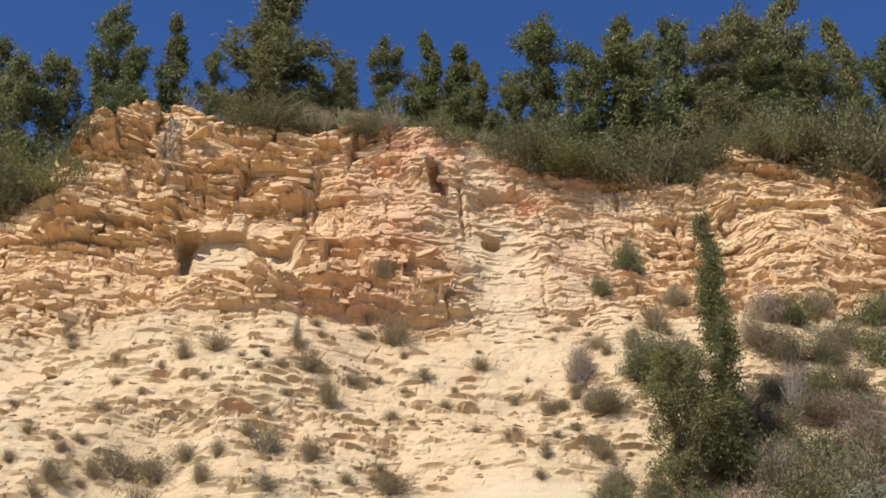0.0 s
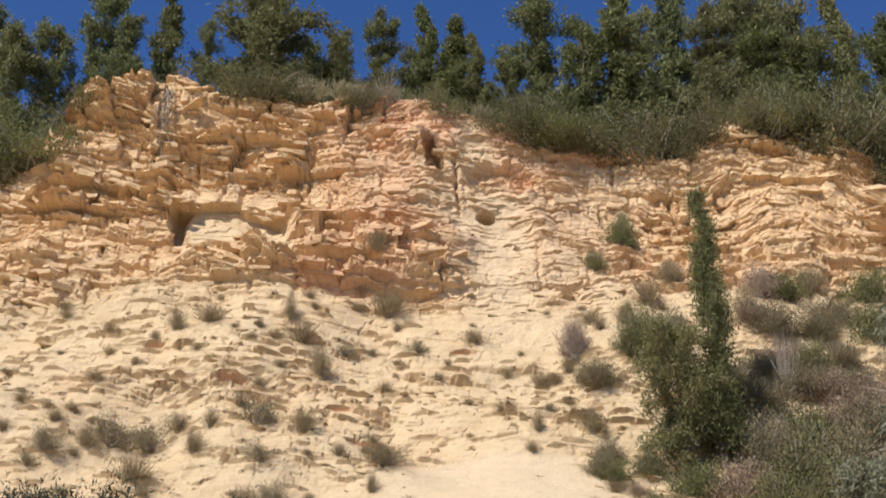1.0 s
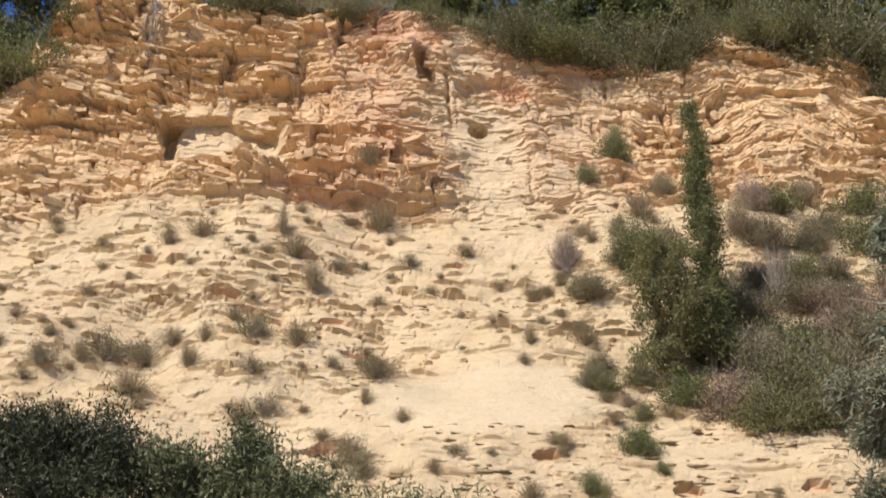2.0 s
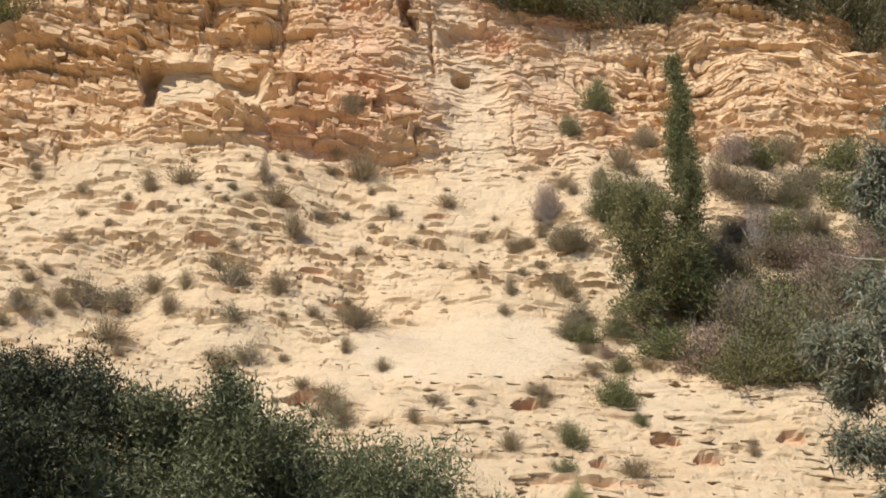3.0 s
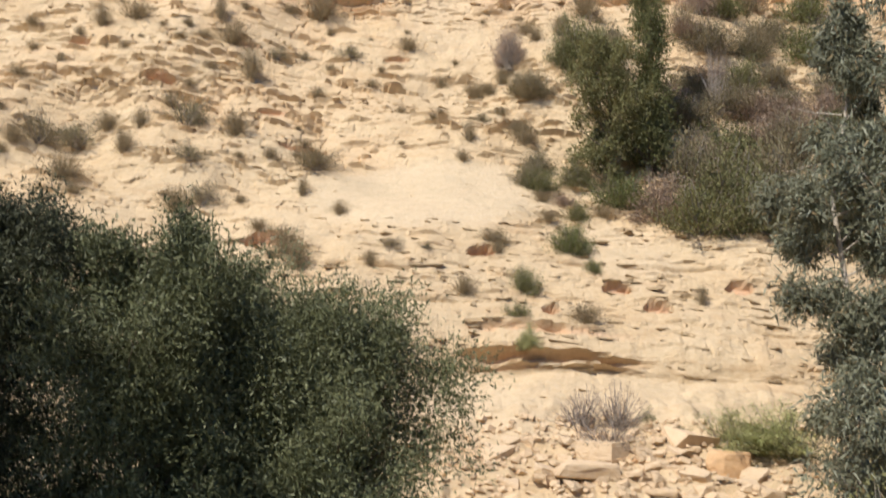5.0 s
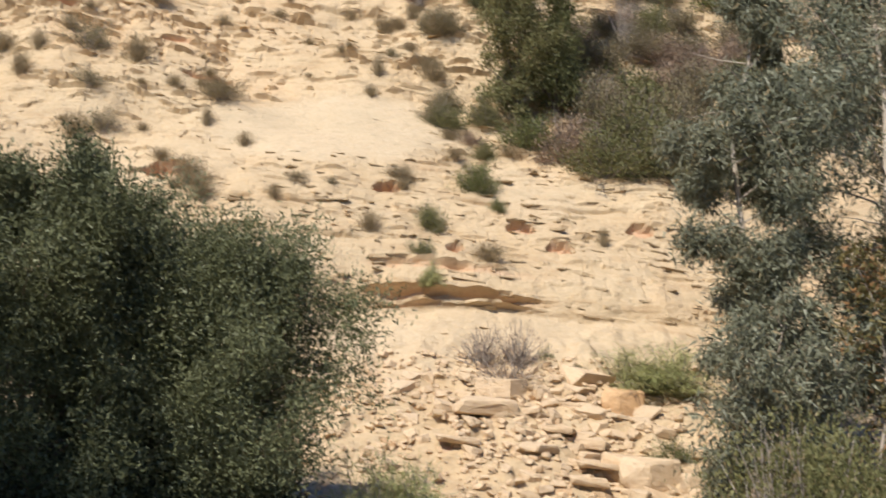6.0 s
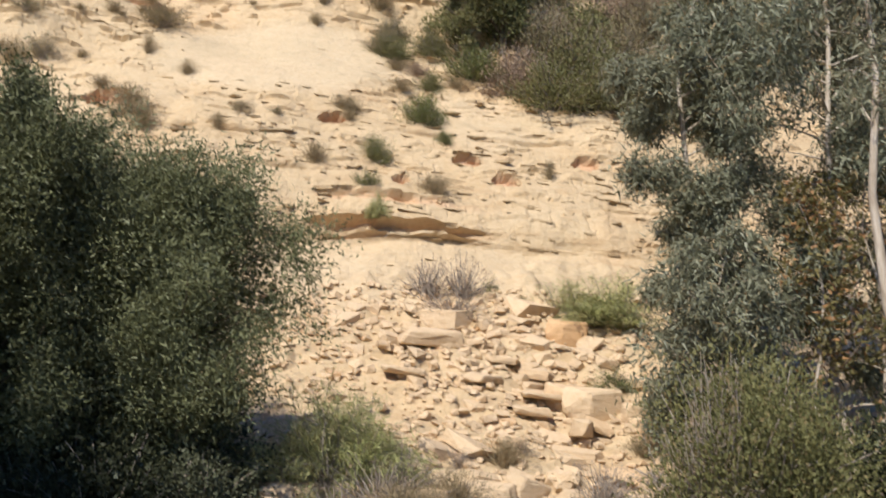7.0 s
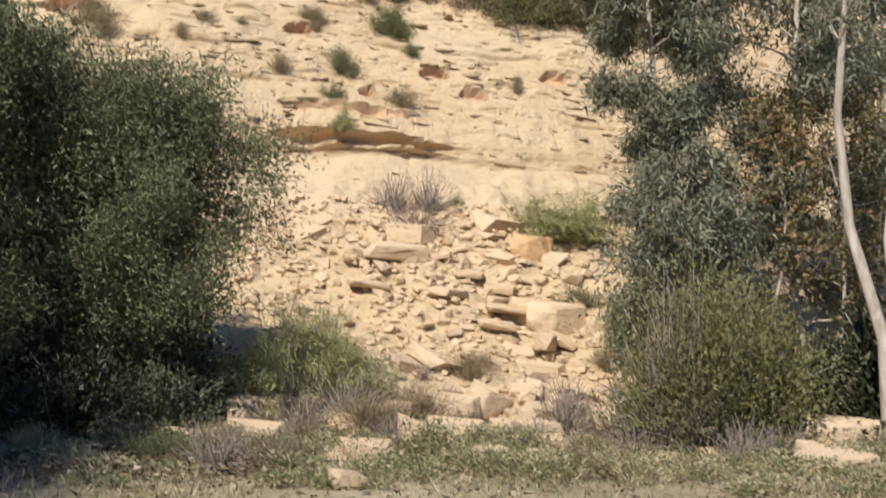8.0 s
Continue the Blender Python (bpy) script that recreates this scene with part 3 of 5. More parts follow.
# ---- plants
def tree(name, seed, height, radius, leaf_mat, bark_mat, label, category, first=0.12, limbs=34, rise=0.5, droop=0.02, count=6000,
         leaf=(0.2, 0.06), spread=0.3, shape="pine", hang=0.0, trunk_r=0.12, lean=(0.0, 0.0), twigs=4, inner=0.35, gap=0.0, taper=0.75, sides=5, twig_wood=True):
    """A tree at the origin: trunk, limbs with twigs, and leaves round the twigs. radius: of the crown at its widest."""
    rng = np.random.default_rng(seed)
    root = tagged(new(name), label, category)
    bend = rng.normal(size=(7, 2)) * 0.02 * height
    bend[0] = 0
    hs = np.linspace(0, 1, 7)
    stem = np.stack([bend[:, 0] + lean[0] * hs * height, bend[:, 1] + lean[1] * hs * height, hs * height * 0.97], 1)
    pieces, P, D = [tube(stem, trunk_r * (1 - 0.88 * hs), 8)], [], []
    for k in range(limbs):
        h = first + (0.98 - first) * (k + rng.uniform(0, 1)) / limbs
        u = (h - first) / (1 - first)
        if shape == "cone":
            r = radius * min(1.0, u / 0.14) * (1 - u) ** taper + 0.08 * radius
        elif shape == "spire":
            r = radius * (0.24 + 0.8 * (1 - u) ** 1.1) * (0.85 + 0.15 * math.sin(u * 11 + seed)) * min(1.0, (1.05 - u) / 0.1)
        elif shape == "round":
            r = radius * math.sqrt(max(0.05, 1 - (2 * u - 0.95) ** 2))
        else:
            r = radius * (0.55 + 0.45 * math.sin(u * 9 + seed)) * min(1.0, 0.35 + u / 0.3) * (1 - u) ** 0.55 + 0.1 * radius
        r *= rng.uniform(0.6, 1.2)
        az = k * 2.4 + rng.uniform(-0.5, 0.5)
        start = np.array([np.interp(h, hs, stem[:, 0]), np.interp(h, hs, stem[:, 1]), h * height])
        way = np.array([math.cos(az), math.sin(az), rise * rng.uniform(0.5, 1.5)])
        limb = bent(start, way, r * 1.1, rng, droop, 0.12, 6)
        pieces.append(tube(limb, trunk_r * 0.34 * (1 - 0.6 * h) * np.linspace(1, 0.25, 6), sides))
        if rng.uniform() < gap:
            continue
        runs = [limb]
        for q in range(twigs):
            s = rng.integers(2, 6)
            tw = bent(limb[s], unit(limb[s] - limb[s - 1]) + rng.normal(size=3) * 0.6, r * rng.uniform(0.25, 0.5), rng, droop, 0.2, 4)
            if twig_wood:
                pieces.append(tube(tw, trunk_r * 0.1 * np.linspace(1, 0.3, 4), 3))
            runs.append(tw)
        per = max(4, int(count / limbs / len(runs) * (0.35 + 1.1 * r / radius)))
        for run in runs:
            s = rng.uniform(inner, 1, per) ** 0.7 * (len(run) - 1.001)
            i = s.astype(int)
            p = run[i] + (run[i + 1] - run[i]) * (s - i)[:, None]
            P.append(p + rng.normal(size=(per, 3)) * spread * (0.6 + 0.4 * r))
            D.append(unit(run[i + 1] - run[i]) * 0.6 + rng.normal(size=(per, 3)) * 0.7 + np.array([0, 0, 0.25 - hang]))
    child("trunk", mesh_from("trunk", *join(pieces), bark_mat, True), root)
    V, F = leaves(np.concatenate(P), np.concatenate(D), leaf[0], leaf[1], rng)
    child("crown", mesh_from("crown", V, [F], leaf_mat), root, kind="stuff")
    return root


def bush(name, seed, leaf_mat, label, category="bush", count=1500, stems=26, leaf=(0.09, 0.035), spread=0.1, reach=1.0, droop=0.05, hang=0.0, bare=0.0, flat=0.8):
    """A bush one metre wide and one high, standing on the origin."""
    rng = np.random.default_rng(seed)
    root = tagged(new(name), label, category)
    pieces, P, D = [], [], []
    for k in range(stems):
        az, tilt = rng.uniform(0, 6.283), rng.uniform(0.05, 1.25)
        way = np.array([math.sin(tilt) * math.cos(az), math.sin(tilt) * math.sin(az), math.cos(tilt)])
        length = reach * rng.uniform(0.5, 1.0) * (0.5 + 0.45 * abs(math.cos(tilt)))
        run = bent((rng.normal() * 0.05, rng.normal() * 0.05, -0.05), way, length, rng, droop, 0.16, 5)
        pieces.append(tube(run, 0.012 * np.linspace(1, 0.3, 5), 4))
        if rng.uniform() < bare:
            continue
        per = count // stems
        s = rng.uniform(0.25, 1, per) ** 0.75 * 3.999
        i = s.astype(int)
        p = run[i] + (run[i + 1] - run[i]) * (s - i)[:, None] + rng.normal(size=(per, 3)) * spread * np.array([1, 1, flat])
        P.append(p)
        D.append(unit(run[i + 1] - run[i]) + rng.normal(size=(per, 3)) * 0.6 + np.array([0, 0, 0.2 - hang]))
    P = np.concatenate(P)
    P[:, 2] = np.maximum(P[:, 2], -0.03)
    child("branching", mesh_from("branching", *join(pieces), TWIG, True), root, kind="stuff")
    V, F = leaves(P, np.concatenate(D), leaf[0], leaf[1], rng)
    child("foliage", mesh_from("foliage", V, [F], leaf_mat), root, kind="stuff")
    return root


def tuft(name, seed, leaf_mat, label, category="tuft", count=560, fan=0.6, blade=(0.5, 0.012), droop=0.12):
    """A dry upright tuft one metre high: thin stalks from one root, each bent outwards, with finer side shoots."""
    rng = np.random.default_rng(seed)
    root = tagged(new(name), label, category)
    az, tilt = rng.uniform(0, 6.283, count), np.abs(rng.normal(size=count)) * fan
    D = np.stack([np.sin(tilt) * np.cos(az), np.sin(tilt) * np.sin(az), np.cos(tilt)], 1)
    base = np.stack([np.cos(az), np.sin(az), az * 0], 1) * rng.uniform(0, 0.16, (count, 1))
    along = rng.uniform(0, 0.55, (count, 1))
    V, F = leaves(base + D * along, D + rng.normal(size=(count, 3)) * 0.16 - np.array([0, 0, droop]) * along, blade[0], blade[1], rng, 0.06)
    n = count
    s = rng.uniform(0.25, 0.95, (n, 1))
    pick = rng.integers(0, count, n)
    v, f = leaves(base[pick] + D[pick] * s * 0.9 + rng.normal(size=(n, 3)) * 0.04, D[pick] + rng.normal(size=(n, 3)) * 0.8, 0.13, 0.022, rng)
    child("foliage", mesh_from("foliage", *join([(V, F), (v, f)]), leaf_mat), root, kind="stuff")
    return root


def standing(x, y, z, turn, w, d, h):
    return pose(x, y, z, 0, 0, turn) @ Matrix.Diagonal((w, d, h, 1.0))


PLACED = set()


def put(kinds, k, x, y, z, w, h, rng, group):
    """The first use of a model places the model itself; later uses are copies."""
    ob = kinds[k % len(kinds)]
    m = standing(x, y, z, rng.uniform(0, 360), w, w, h)
    if ob.name not in PLACED:
        PLACED.add(ob.name)
        ob.matrix_basis = m
        ob["group"] = group
        return ob
    size = ob.scale
    made = copy_thing(ob, m @ Matrix.Diagonal((1 / size[0], 1 / size[1], 1 / size[2], 1.0)))
    made["group"] = group
    return made


rng = np.random.default_rng(77)

# rim trees, one metre of crown radius per unit of width
PINES = [tree("pine_tree", s, 1.0, 0.22, PINE, BARK, "dark green pine tree on the cliff rim", "tree", 0.05, 56, 0.55, 0.0, 22000,
              (0.019, 0.0085), 0.024, "pine", 0.0, 0.014, (0.03 * (s % 3 - 1), 0.0), 6, 0.25, 0.06, 0.75, 3, False) for s in (11, 12, 13, 14)]
CYPS = [tree("cypress_tree", s, 1.0, 0.14, CYPRESS, BARK, "narrow green cypress on the cliff rim", "tree", 0.04, 46, 1.3, -0.05, 11000,
             (0.024, 0.01), 0.02, "cone", 0.0, 0.012, (0.0, 0.0), 4, 0.2, 0.0, 0.75, 3, False) for s in (21, 22)]
DRY_TUFTS_A = (
    (-8.98, 17.7, 0.69, 0.98), (-7.9, 18.09, 1.2, 0.77), (-6.1, 17.78, 0.27, 0.47), (-5.14, 18.24, 0.4, 1.31), (-4.42, 19.01, 0.32, 0.4),
    (-4.66, 17.24, 1.16, 0.96), (-3.88, 15.56, 0.74, 1.22), (-1.84, 19.11, 1.43, 1.35), (-2.32, 21.97, 0.96, 0.94), (-2.8, 20.2, 0.84, 1.26),
    (-1.48, 18.38, 0.3, 0.44), (-4.06, 13, 0.87, 1.05), (-6.88, 13.21, 0.53, 0.77), (-7.96, 13.24, 0.9, 0.79), (-7.18, 12.17, 0.6, 0.94),
    (-10.48, 12.48, 0.71, 0.78), (-2.92, 12.17, 0.5, 0.46), (3.44, 15.46, 0.75, 0.72), (3.02, 13.1, 0.43, 0.85), (5.12, 15.06, 1.29, 1.11),
)
DRY_TUFTS_B = (
    (4.34, 16.01, 0.38, 0.62), (4.76, 13.14, 0.87, 0.95), (8.6, 20.64, 1.07, 0.94), (7.58, 19.48, 1.24, 1.14), (6.44, 18.25, 0.6, 0.88),
    (2.78, 12.27, 0.42, 0.46), (5.36, 18.51, 0.8, 0.66), (1.22, 17.68, 0.89, 0.54), (13.82, 20.25, 1.32, 1.45), (10.7, 18.19, 1.01, 1.56),
    (13.34, 17.78, 1.23, 1.36), (2.42, 7.22, 0.55, 0.68), (-1.72, 7.84, 0.71, 0.93), (-1.66, 12.03, 1.18, 0.65), (-1.84, 10.68, 0.32, 0.71),
    (-5.32, 10.07, 0.81, 0.89), (-8.62, 11.05, 1.17, 0.92), (8.42, 7.18, 0.29, 0.63), (5.3, 6.48, 0.81, 0.59), (-0.76, 10, 0.47, 0.52),
)
DRY_TUFTS_C = (
    (0.08, 8.07, 0.42, 0.47), (-2.02, 8.32, 0.87, 0.95), (3.5, 8.85, 0.45, 0.65),
)
GREY_BUSHES_A = (
    (-3.1, 16.8, 0.73, 0.63), (-2.32, 16.96, 0.58, 0.51), (-0.76, 17.14, 0.97, 0.64), (-5.56, 13.49, 1.68, 1.36), (-5.2, 11.98, 1.01, 0.83), (-11.44, 12.32, 1.06, 1.07),
    (-9.82, 12.7, 1.44, 1.38), (-8.68, 12.6, 1.42, 1.18), (-11.86, 11.77, 0.7, 0.58), (-1.48, 11.92, 1.51, 0.83), (3.5, 14.22, 0.75, 0.47),
)
GREY_BUSHES_B = (
    (0.68, 8.79, 0.73, 0.4), (-4.6, 10.41, 0.97, 1.07), (1.52, 8.72, 0.44, 0.32), (6.74, 3.8, 0.37, 0.19),
)
RUSSET_TUFTS = (
    (4.58, 16.64, 0.86, 1.79), (4.75, 3.8, 1.15, 1.15), (5.5, 3.8, 1.2, 1.2), (5.1, 3.3, 1.4, 0.75),
)
GREEN_BUSHES = (
    (3.68, 6.58, 0.6, 0.74), (6.14, 4.01, 0.37, 0.48), (8.84, 3.16, 1.22, 0.74), (7.64, 1.91, 0.88, 0.6),
)
LIGHT_BROOMS = (
    (3.8, 5.8, 0.39, 0.57), (7.7, 3.4, 1.5, 0.9), (8.7, 3.4, 1.5, 1.0),
)
RIM_PINES_A = (
    (-8.05, 46, 10.44, 2.46), (-17.91, 49, 15.18, 1.68), (-19.23, 47, 11.68, 1.34), (-22.68, 48, 14.78, 1.93), (-4.87, 46, 6.65, 1.33),
    (-3.04, 48, 8.4, 1.31), (4.91, 48, 11.45, 1.83), (6.65, 47, 10.28, 1.38), (12.75, 50, 13.31, 1.95), (11.39, 52, 14.41, 1.27),
    (15.96, 50, 13.03, 2.14), (19.49, 52, 18.19, 2.08), (21.7, 47, 11.89, 2.21), (13.38, 47, 9.01, 1.81), (18.27, 47, 10.38, 1.99),
    (2.93, 46, 6.48, 1.07), (-15.16, 47, 8.28, 1.4), (-20.13, 46, 10.71, 1.47), (-12.3, 50, 9.3, 0.78), (-1.63, 50, 8.46, 1.17),
)
RIM_PINES_B = (
    (7.89, 50, 10.96, 1.36), (15.84, 47, 8.28, 1.81), (-6.75, 50, 8.21, 1.01),
)
RIM_CYPRESSES = (
    (-14.11, 49, 11.59, 1.05), (-0.56, 48, 9.87, 0.91), (0.89, 47, 8.47, 1.28), (1.84, 46, 7.59, 0.7), (8.92, 47, 12.68, 1.57),
    (22.48, 52, 17.76, 1.34),
)
RIM_SHRUBS = (
    (-7.98, 43.4, 3.36, 2.17), (-13, 43.4, 2.09, 1.57), (-17.1, 43.4, 3.96, 2.85), (-18.57, 43.4, 2.62, 3.15), (3.89, 43.4, 2.76, 2.86),
    (6.3, 43.4, 1.9, 1.83), (8.86, 43.4, 3.8, 3.34), (11.59, 43.4, 2.81, 2.15), (14.46, 43.4, 3.14, 2.51), (17.3, 43.4, 4.21, 4.42),
    (18.69, 43.4, 3.14, 4.09), (-0.1, 43.4, 2.04, 1.84), (2.18, 43.4, 1.53, 1.53), (10.29, 43.4, 2.3, 2.77), (13.01, 43.4, 2.35, 2.19),
    (-3.42, 43.4, 1.8, 1.23), (-15.38, 43.4, 2.93, 1.6), (5.48, 43.4, 3.08, 2.46), (-18.31, 43.4, 2.96, 2.58), (16.06, 43.4, 2.92, 2.86),
)
for k, (x, y, h, r) in enumerate(RIM_PINES_A + RIM_PINES_B):
    put(PINES, k, x, y, plateau_z(x, y) - 0.1, r / 0.15, h, rng, "rim pines")
for k in range(16):
    x, y = -24 + 3.3 * k + rng.uniform(-1, 1), rng.uniform(53, 60)
    put(PINES, k + 1, x, y, plateau_z(x, y), rng.uniform(16, 24), rng.uniform(8.0, 10.0) + (1.5 if x > 6 else 0.0), rng, "rim pines")
for k, (x, y, h, r) in enumerate(RIM_CYPRESSES):
    put(CYPS, k, x, y, plateau_z(x, y) - 0.1, r / 0.105, h, rng, "rim cypresses")

RIM_BUSH = [bush("rim_shrub", s, m, t, "shrub", 11000, 56, (0.034, 0.018), 0.09) for s, m, t in (
    (31, SHRUB, "dark olive-green shrub overhanging the cliff rim"), (32, SHRUB, "dense dark shrub on the cliff rim"), (33, GREEN, "green shrub on the cliff rim"))]
for k, (x, y, w, h) in enumerate(RIM_SHRUBS):
    put(RIM_BUSH, k, x, y - 0.9, plateau_z(x, y) - 0.5, w * 1.15, h * 1.1, rng, "rim shrubs")

# taller growth behind the rim shrubs
for k in range(38):
    x = -23.0 + 1.25 * k + rng.uniform(-0.4, 0.4)
    if -12.0 < x < -8.8:
        continue
    y, tall = rng.uniform(44.3, 46.5), rng.uniform(2.4, 4.0) + (1.6 if x > 13 or x < -16 else 0.0)
    put(RIM_BUSH, k, x, y, plateau_z(x, y) - 0.3, rng.uniform(2.6, 3.8), tall, rng, "rim shrubs")

TUFTS = [tuft("dry_tuft", s, DRY, "dry brown tuft rooted in the cliff") for s in (41, 42, 43)]
for k, (x, z, w, h) in enumerate(DRY_TUFTS_A + DRY_TUFTS_B + DRY_TUFTS_C):
    p = on_cliff(x, z)
    put(TUFTS, k, p[0], p[1], p[2] - 0.05, w * 1.0, h, rng, "dry tufts on the cliff")
for k in range(190):
    x, z = rng.uniform(-14.5, 9.5), rng.uniform(6.2, 19.8)
    if -1.4 < x < 4.8 and 9.3 < z < 12.2 or rng.uniform() > 0.35 + 0.65 * float(step(-0.2, 0.3, fractal(np.array(x * 0.3), np.array(z * 0.45), 310, 3))):
        continue
    p = on_cliff(x, z)
    w = rng.uniform(0.16, 0.5)
    tagged(put(TUFTS, k, p[0], p[1], p[2] - 0.04, w * 1.3, w * rng.uniform(0.7, 1.3), rng, "small tufts on the slope"), "small dry tuft rooted in a crack of the slope")
RUSSETS = [bush("russet_tuft", s, RUSSET, "reddish-grey dry twiggy tuft on the slope", "tuft", 900, 70, (0.08, 0.012), 0.09, 1.05, 0.0, 0.0, 0.2) for s in (44, 45)]
for k, (x, z, w, h) in enumerate(RUSSET_TUFTS):
    p = on_cliff(x, z)
    put(RUSSETS, k, p[0], p[1], p[2] - 0.05, w * 1.0, h, rng, "russet tufts")
GREYS = [bush("grey_bush", s, GREY, "grey-green rounded bush rooted in the cliff", "bush", 3600, 40, (0.045, 0.017), 0.08) for s in (51, 52)]
for k, (x, z, w, h) in enumerate(GREY_BUSHES_A + GREY_BUSHES_B):
    p = on_cliff(x, z)
    put(GREYS, k, p[0], p[1], p[2] - 0.08, w, h, rng, "grey bushes on the cliff")
GREENS = [bush("green_bush", s, GREEN, "olive-green leafy bush on the rocky slope", "bush", 4000, 40, (0.048, 0.02), 0.08) for s in (61, 62)]
for k, (x, z, w, h) in enumerate(GREEN_BUSHES):
    p = on_cliff(x, z)
    put(GREENS, k, p[0], p[1], p[2] - 0.1, w, h, rng, "green bushes on the cliff")
BROOMS = [bush("broom_bush", 65, BROOM, "light green weeping broom bush with thin shoots", "bush", 9000, 60, (0.13, 0.011), 0.07, 1.15, 0.22, 0.6)]
for k, (x, z, w, h) in enumerate(LIGHT_BROOMS):
    p = on_cliff(x, z)
    put(BROOMS, k, p[0], p[1], p[2] - 0.1, w, h, rng, "broom bushes")

for k, (x, y, w, h) in enumerate(((1.75, 16.9, 1.35, 1.5), (2.35, 17.1, 1.2, 1.3))):
    put(BROOMS, 1, x, y, foot_z(x, y), w, h, rng, "broom bushes")

# the thicket on the slope, round the tall tree and down the gully
THICKET_GREEN = (
    (7.42, 10.61, 1.8, 1.41), (9.11, 9.59, 1.93, 1.85), (12.28, 15.95, 1.57, 1.58), (12.88, 20.1, 1.75, 1.51), (15.75, 19.83, 1.99, 1.78), (15.27, 17.51, 1.88, 1.92), (5.0, 11.25, 1.15, 1.1),
    (5.85, 10.15, 0.75, 0.7), (5.5, 8.85, 1.05, 1.2), (5.95, 8.2, 0.5, 0.5), (3.99, 7.46, 0.73, 1.0), (7.18, 23.24, 1.25, 1.83), (6.0, 21.76, 0.88, 1.13), (6.69, 19.05, 0.41, 0.71),
)
THICKET_OLIVE = (
    (10.02, 10.66, 2.51, 2.5), (10.6, 9.82, 1.97, 2.08), (11.09, 12.54, 2.5, 1.85), (11.31, 9.63, 1.48, 2.08), (11.86, 9.44, 1.48, 2.27), (9.46, 14.24, 1.48, 1.49), (6.23, 11.49, 1.01, 1.16),
    (6.99, 16.69, 1.75, 2.23), (6.41, 16.67, 0.97, 1.78), (13.4, 10.4, 2.4, 2.3), (14.9, 11.6, 2.6, 2.4), (16.6, 13.0, 2.8, 2.4), (14.4, 13.4, 2.0, 1.8),
)
THICKET_GREY = (
    (9.33, 11.32, 2.04, 2.34), (11.75, 11.13, 1.9, 2.38), (12.84, 12.57, 2.0, 2.09), (10.11, 14.0, 2.03, 1.48), (11.45, 14.82, 1.71, 1.31), (13.13, 14.86, 1.73, 1.33), (10.46, 15.9, 1.36, 1.12),
    (13.44, 16.26, 1.4, 1.15), (11.55, 17.72, 1.84, 1.65), (14.05, 18.59, 1.7, 1.47), (12.97, 17.76, 1.45, 1.19), (4.73, 11.46, 0.83, 1.15), (5.01, 12.18, 1.02, 0.98), (7.69, 17.31, 1.58, 1.59),
    (8.71, 21.01, 1.09, 1.25), (4.92, 15.48, 0.93, 1.07), (5.3, 15.3, 1.12, 1.07), (15.2, 15.6, 1.8, 1.5), (17.0, 16.4, 1.9, 1.5),
)
THICKET_MAUVE = (
    (8.35, 10.2, 1.79, 1.69), (12.29, 14.57, 1.71, 1.31), (11.5, 16.21, 1.58, 1.13), (11.8, 20.06, 1.3, 1.74), (13.21, 14.06, 1.51, 1.52), (12.22, 13.29, 1.65, 1.27), (10.05, 12.52, 1.42, 1.22),
    (5.6, 10.75, 0.7, 0.5), (4.61, 16.92, 0.97, 1.78), (14.6, 14.6, 1.6, 1.4), (9.6, 15.0, 1.3, 1.3), (10.9, 18.4, 1.2, 0.9),
)
for spots, leaf_mat, seed, label, group in ((THICKET_GREEN, GREEN, 66, "dense olive-green bush in the slope thicket", "green thicket bushes"), (THICKET_OLIVE, SCRUB, 67, "large rounded dusty olive bush in the slope thicket", "olive thicket bushes"),
                                            (THICKET_GREY, GREY, 68, "grey-green rounded bush in the slope thicket", "grey thicket bushes"), (THICKET_MAUVE, RUSSET, 69, "twiggy mauve-grey bush in the slope thicket", "mauve thicket bushes")):
    kinds = [bush("thicket_bush", seed + 10 * q, leaf_mat, label, "bush", 8000, 60, (0.042, 0.02), 0.085, 1.0, 0.03, 0.0, 0.05) for q in range(2)]
    for k, (x, z, w, h) in enumerate(spots):
        p = on_cliff(x, z)
        put(kinds, k, p[0], p[1], p[2] - 0.12, w * 1.05, h, rng, group)

# the tall ragged spire halfway up the slope, and the greener tree at its foot
p = on_cliff(8.25, 11.9)
spire = tree("slope_cypress", 71, 9.2, 0.9, CYPRESS, BARK, "tall ragged dark green cypress on the slope", "tree", 0.02, 130, 0.9, -0.05, 34000, (0.13, 0.04), 0.2, "spire", 0.0, 0.13, (0.005, 0.0), 5, 0.3, 0.3)
spire.matrix_basis = pose(p[0], p[1] - 0.3, p[2] - 0.3)
p = on_cliff(7.0, 11.4)
leafy_tree = tree("slope_oak", 72, 4.5, 1.15, GREEN, BARK, "bushy mid-green tree at the foot of the cypress", "tree", 0.04, 44, 0.9, 0.0, 24000, (0.1, 0.045), 0.14, "round", 0.0, 0.09, (0.02, 0.0), 6, 0.3, 0.22)
leafy_tree.matrix_basis = pose(p[0], p[1] - 0.3, p[2] - 0.2)

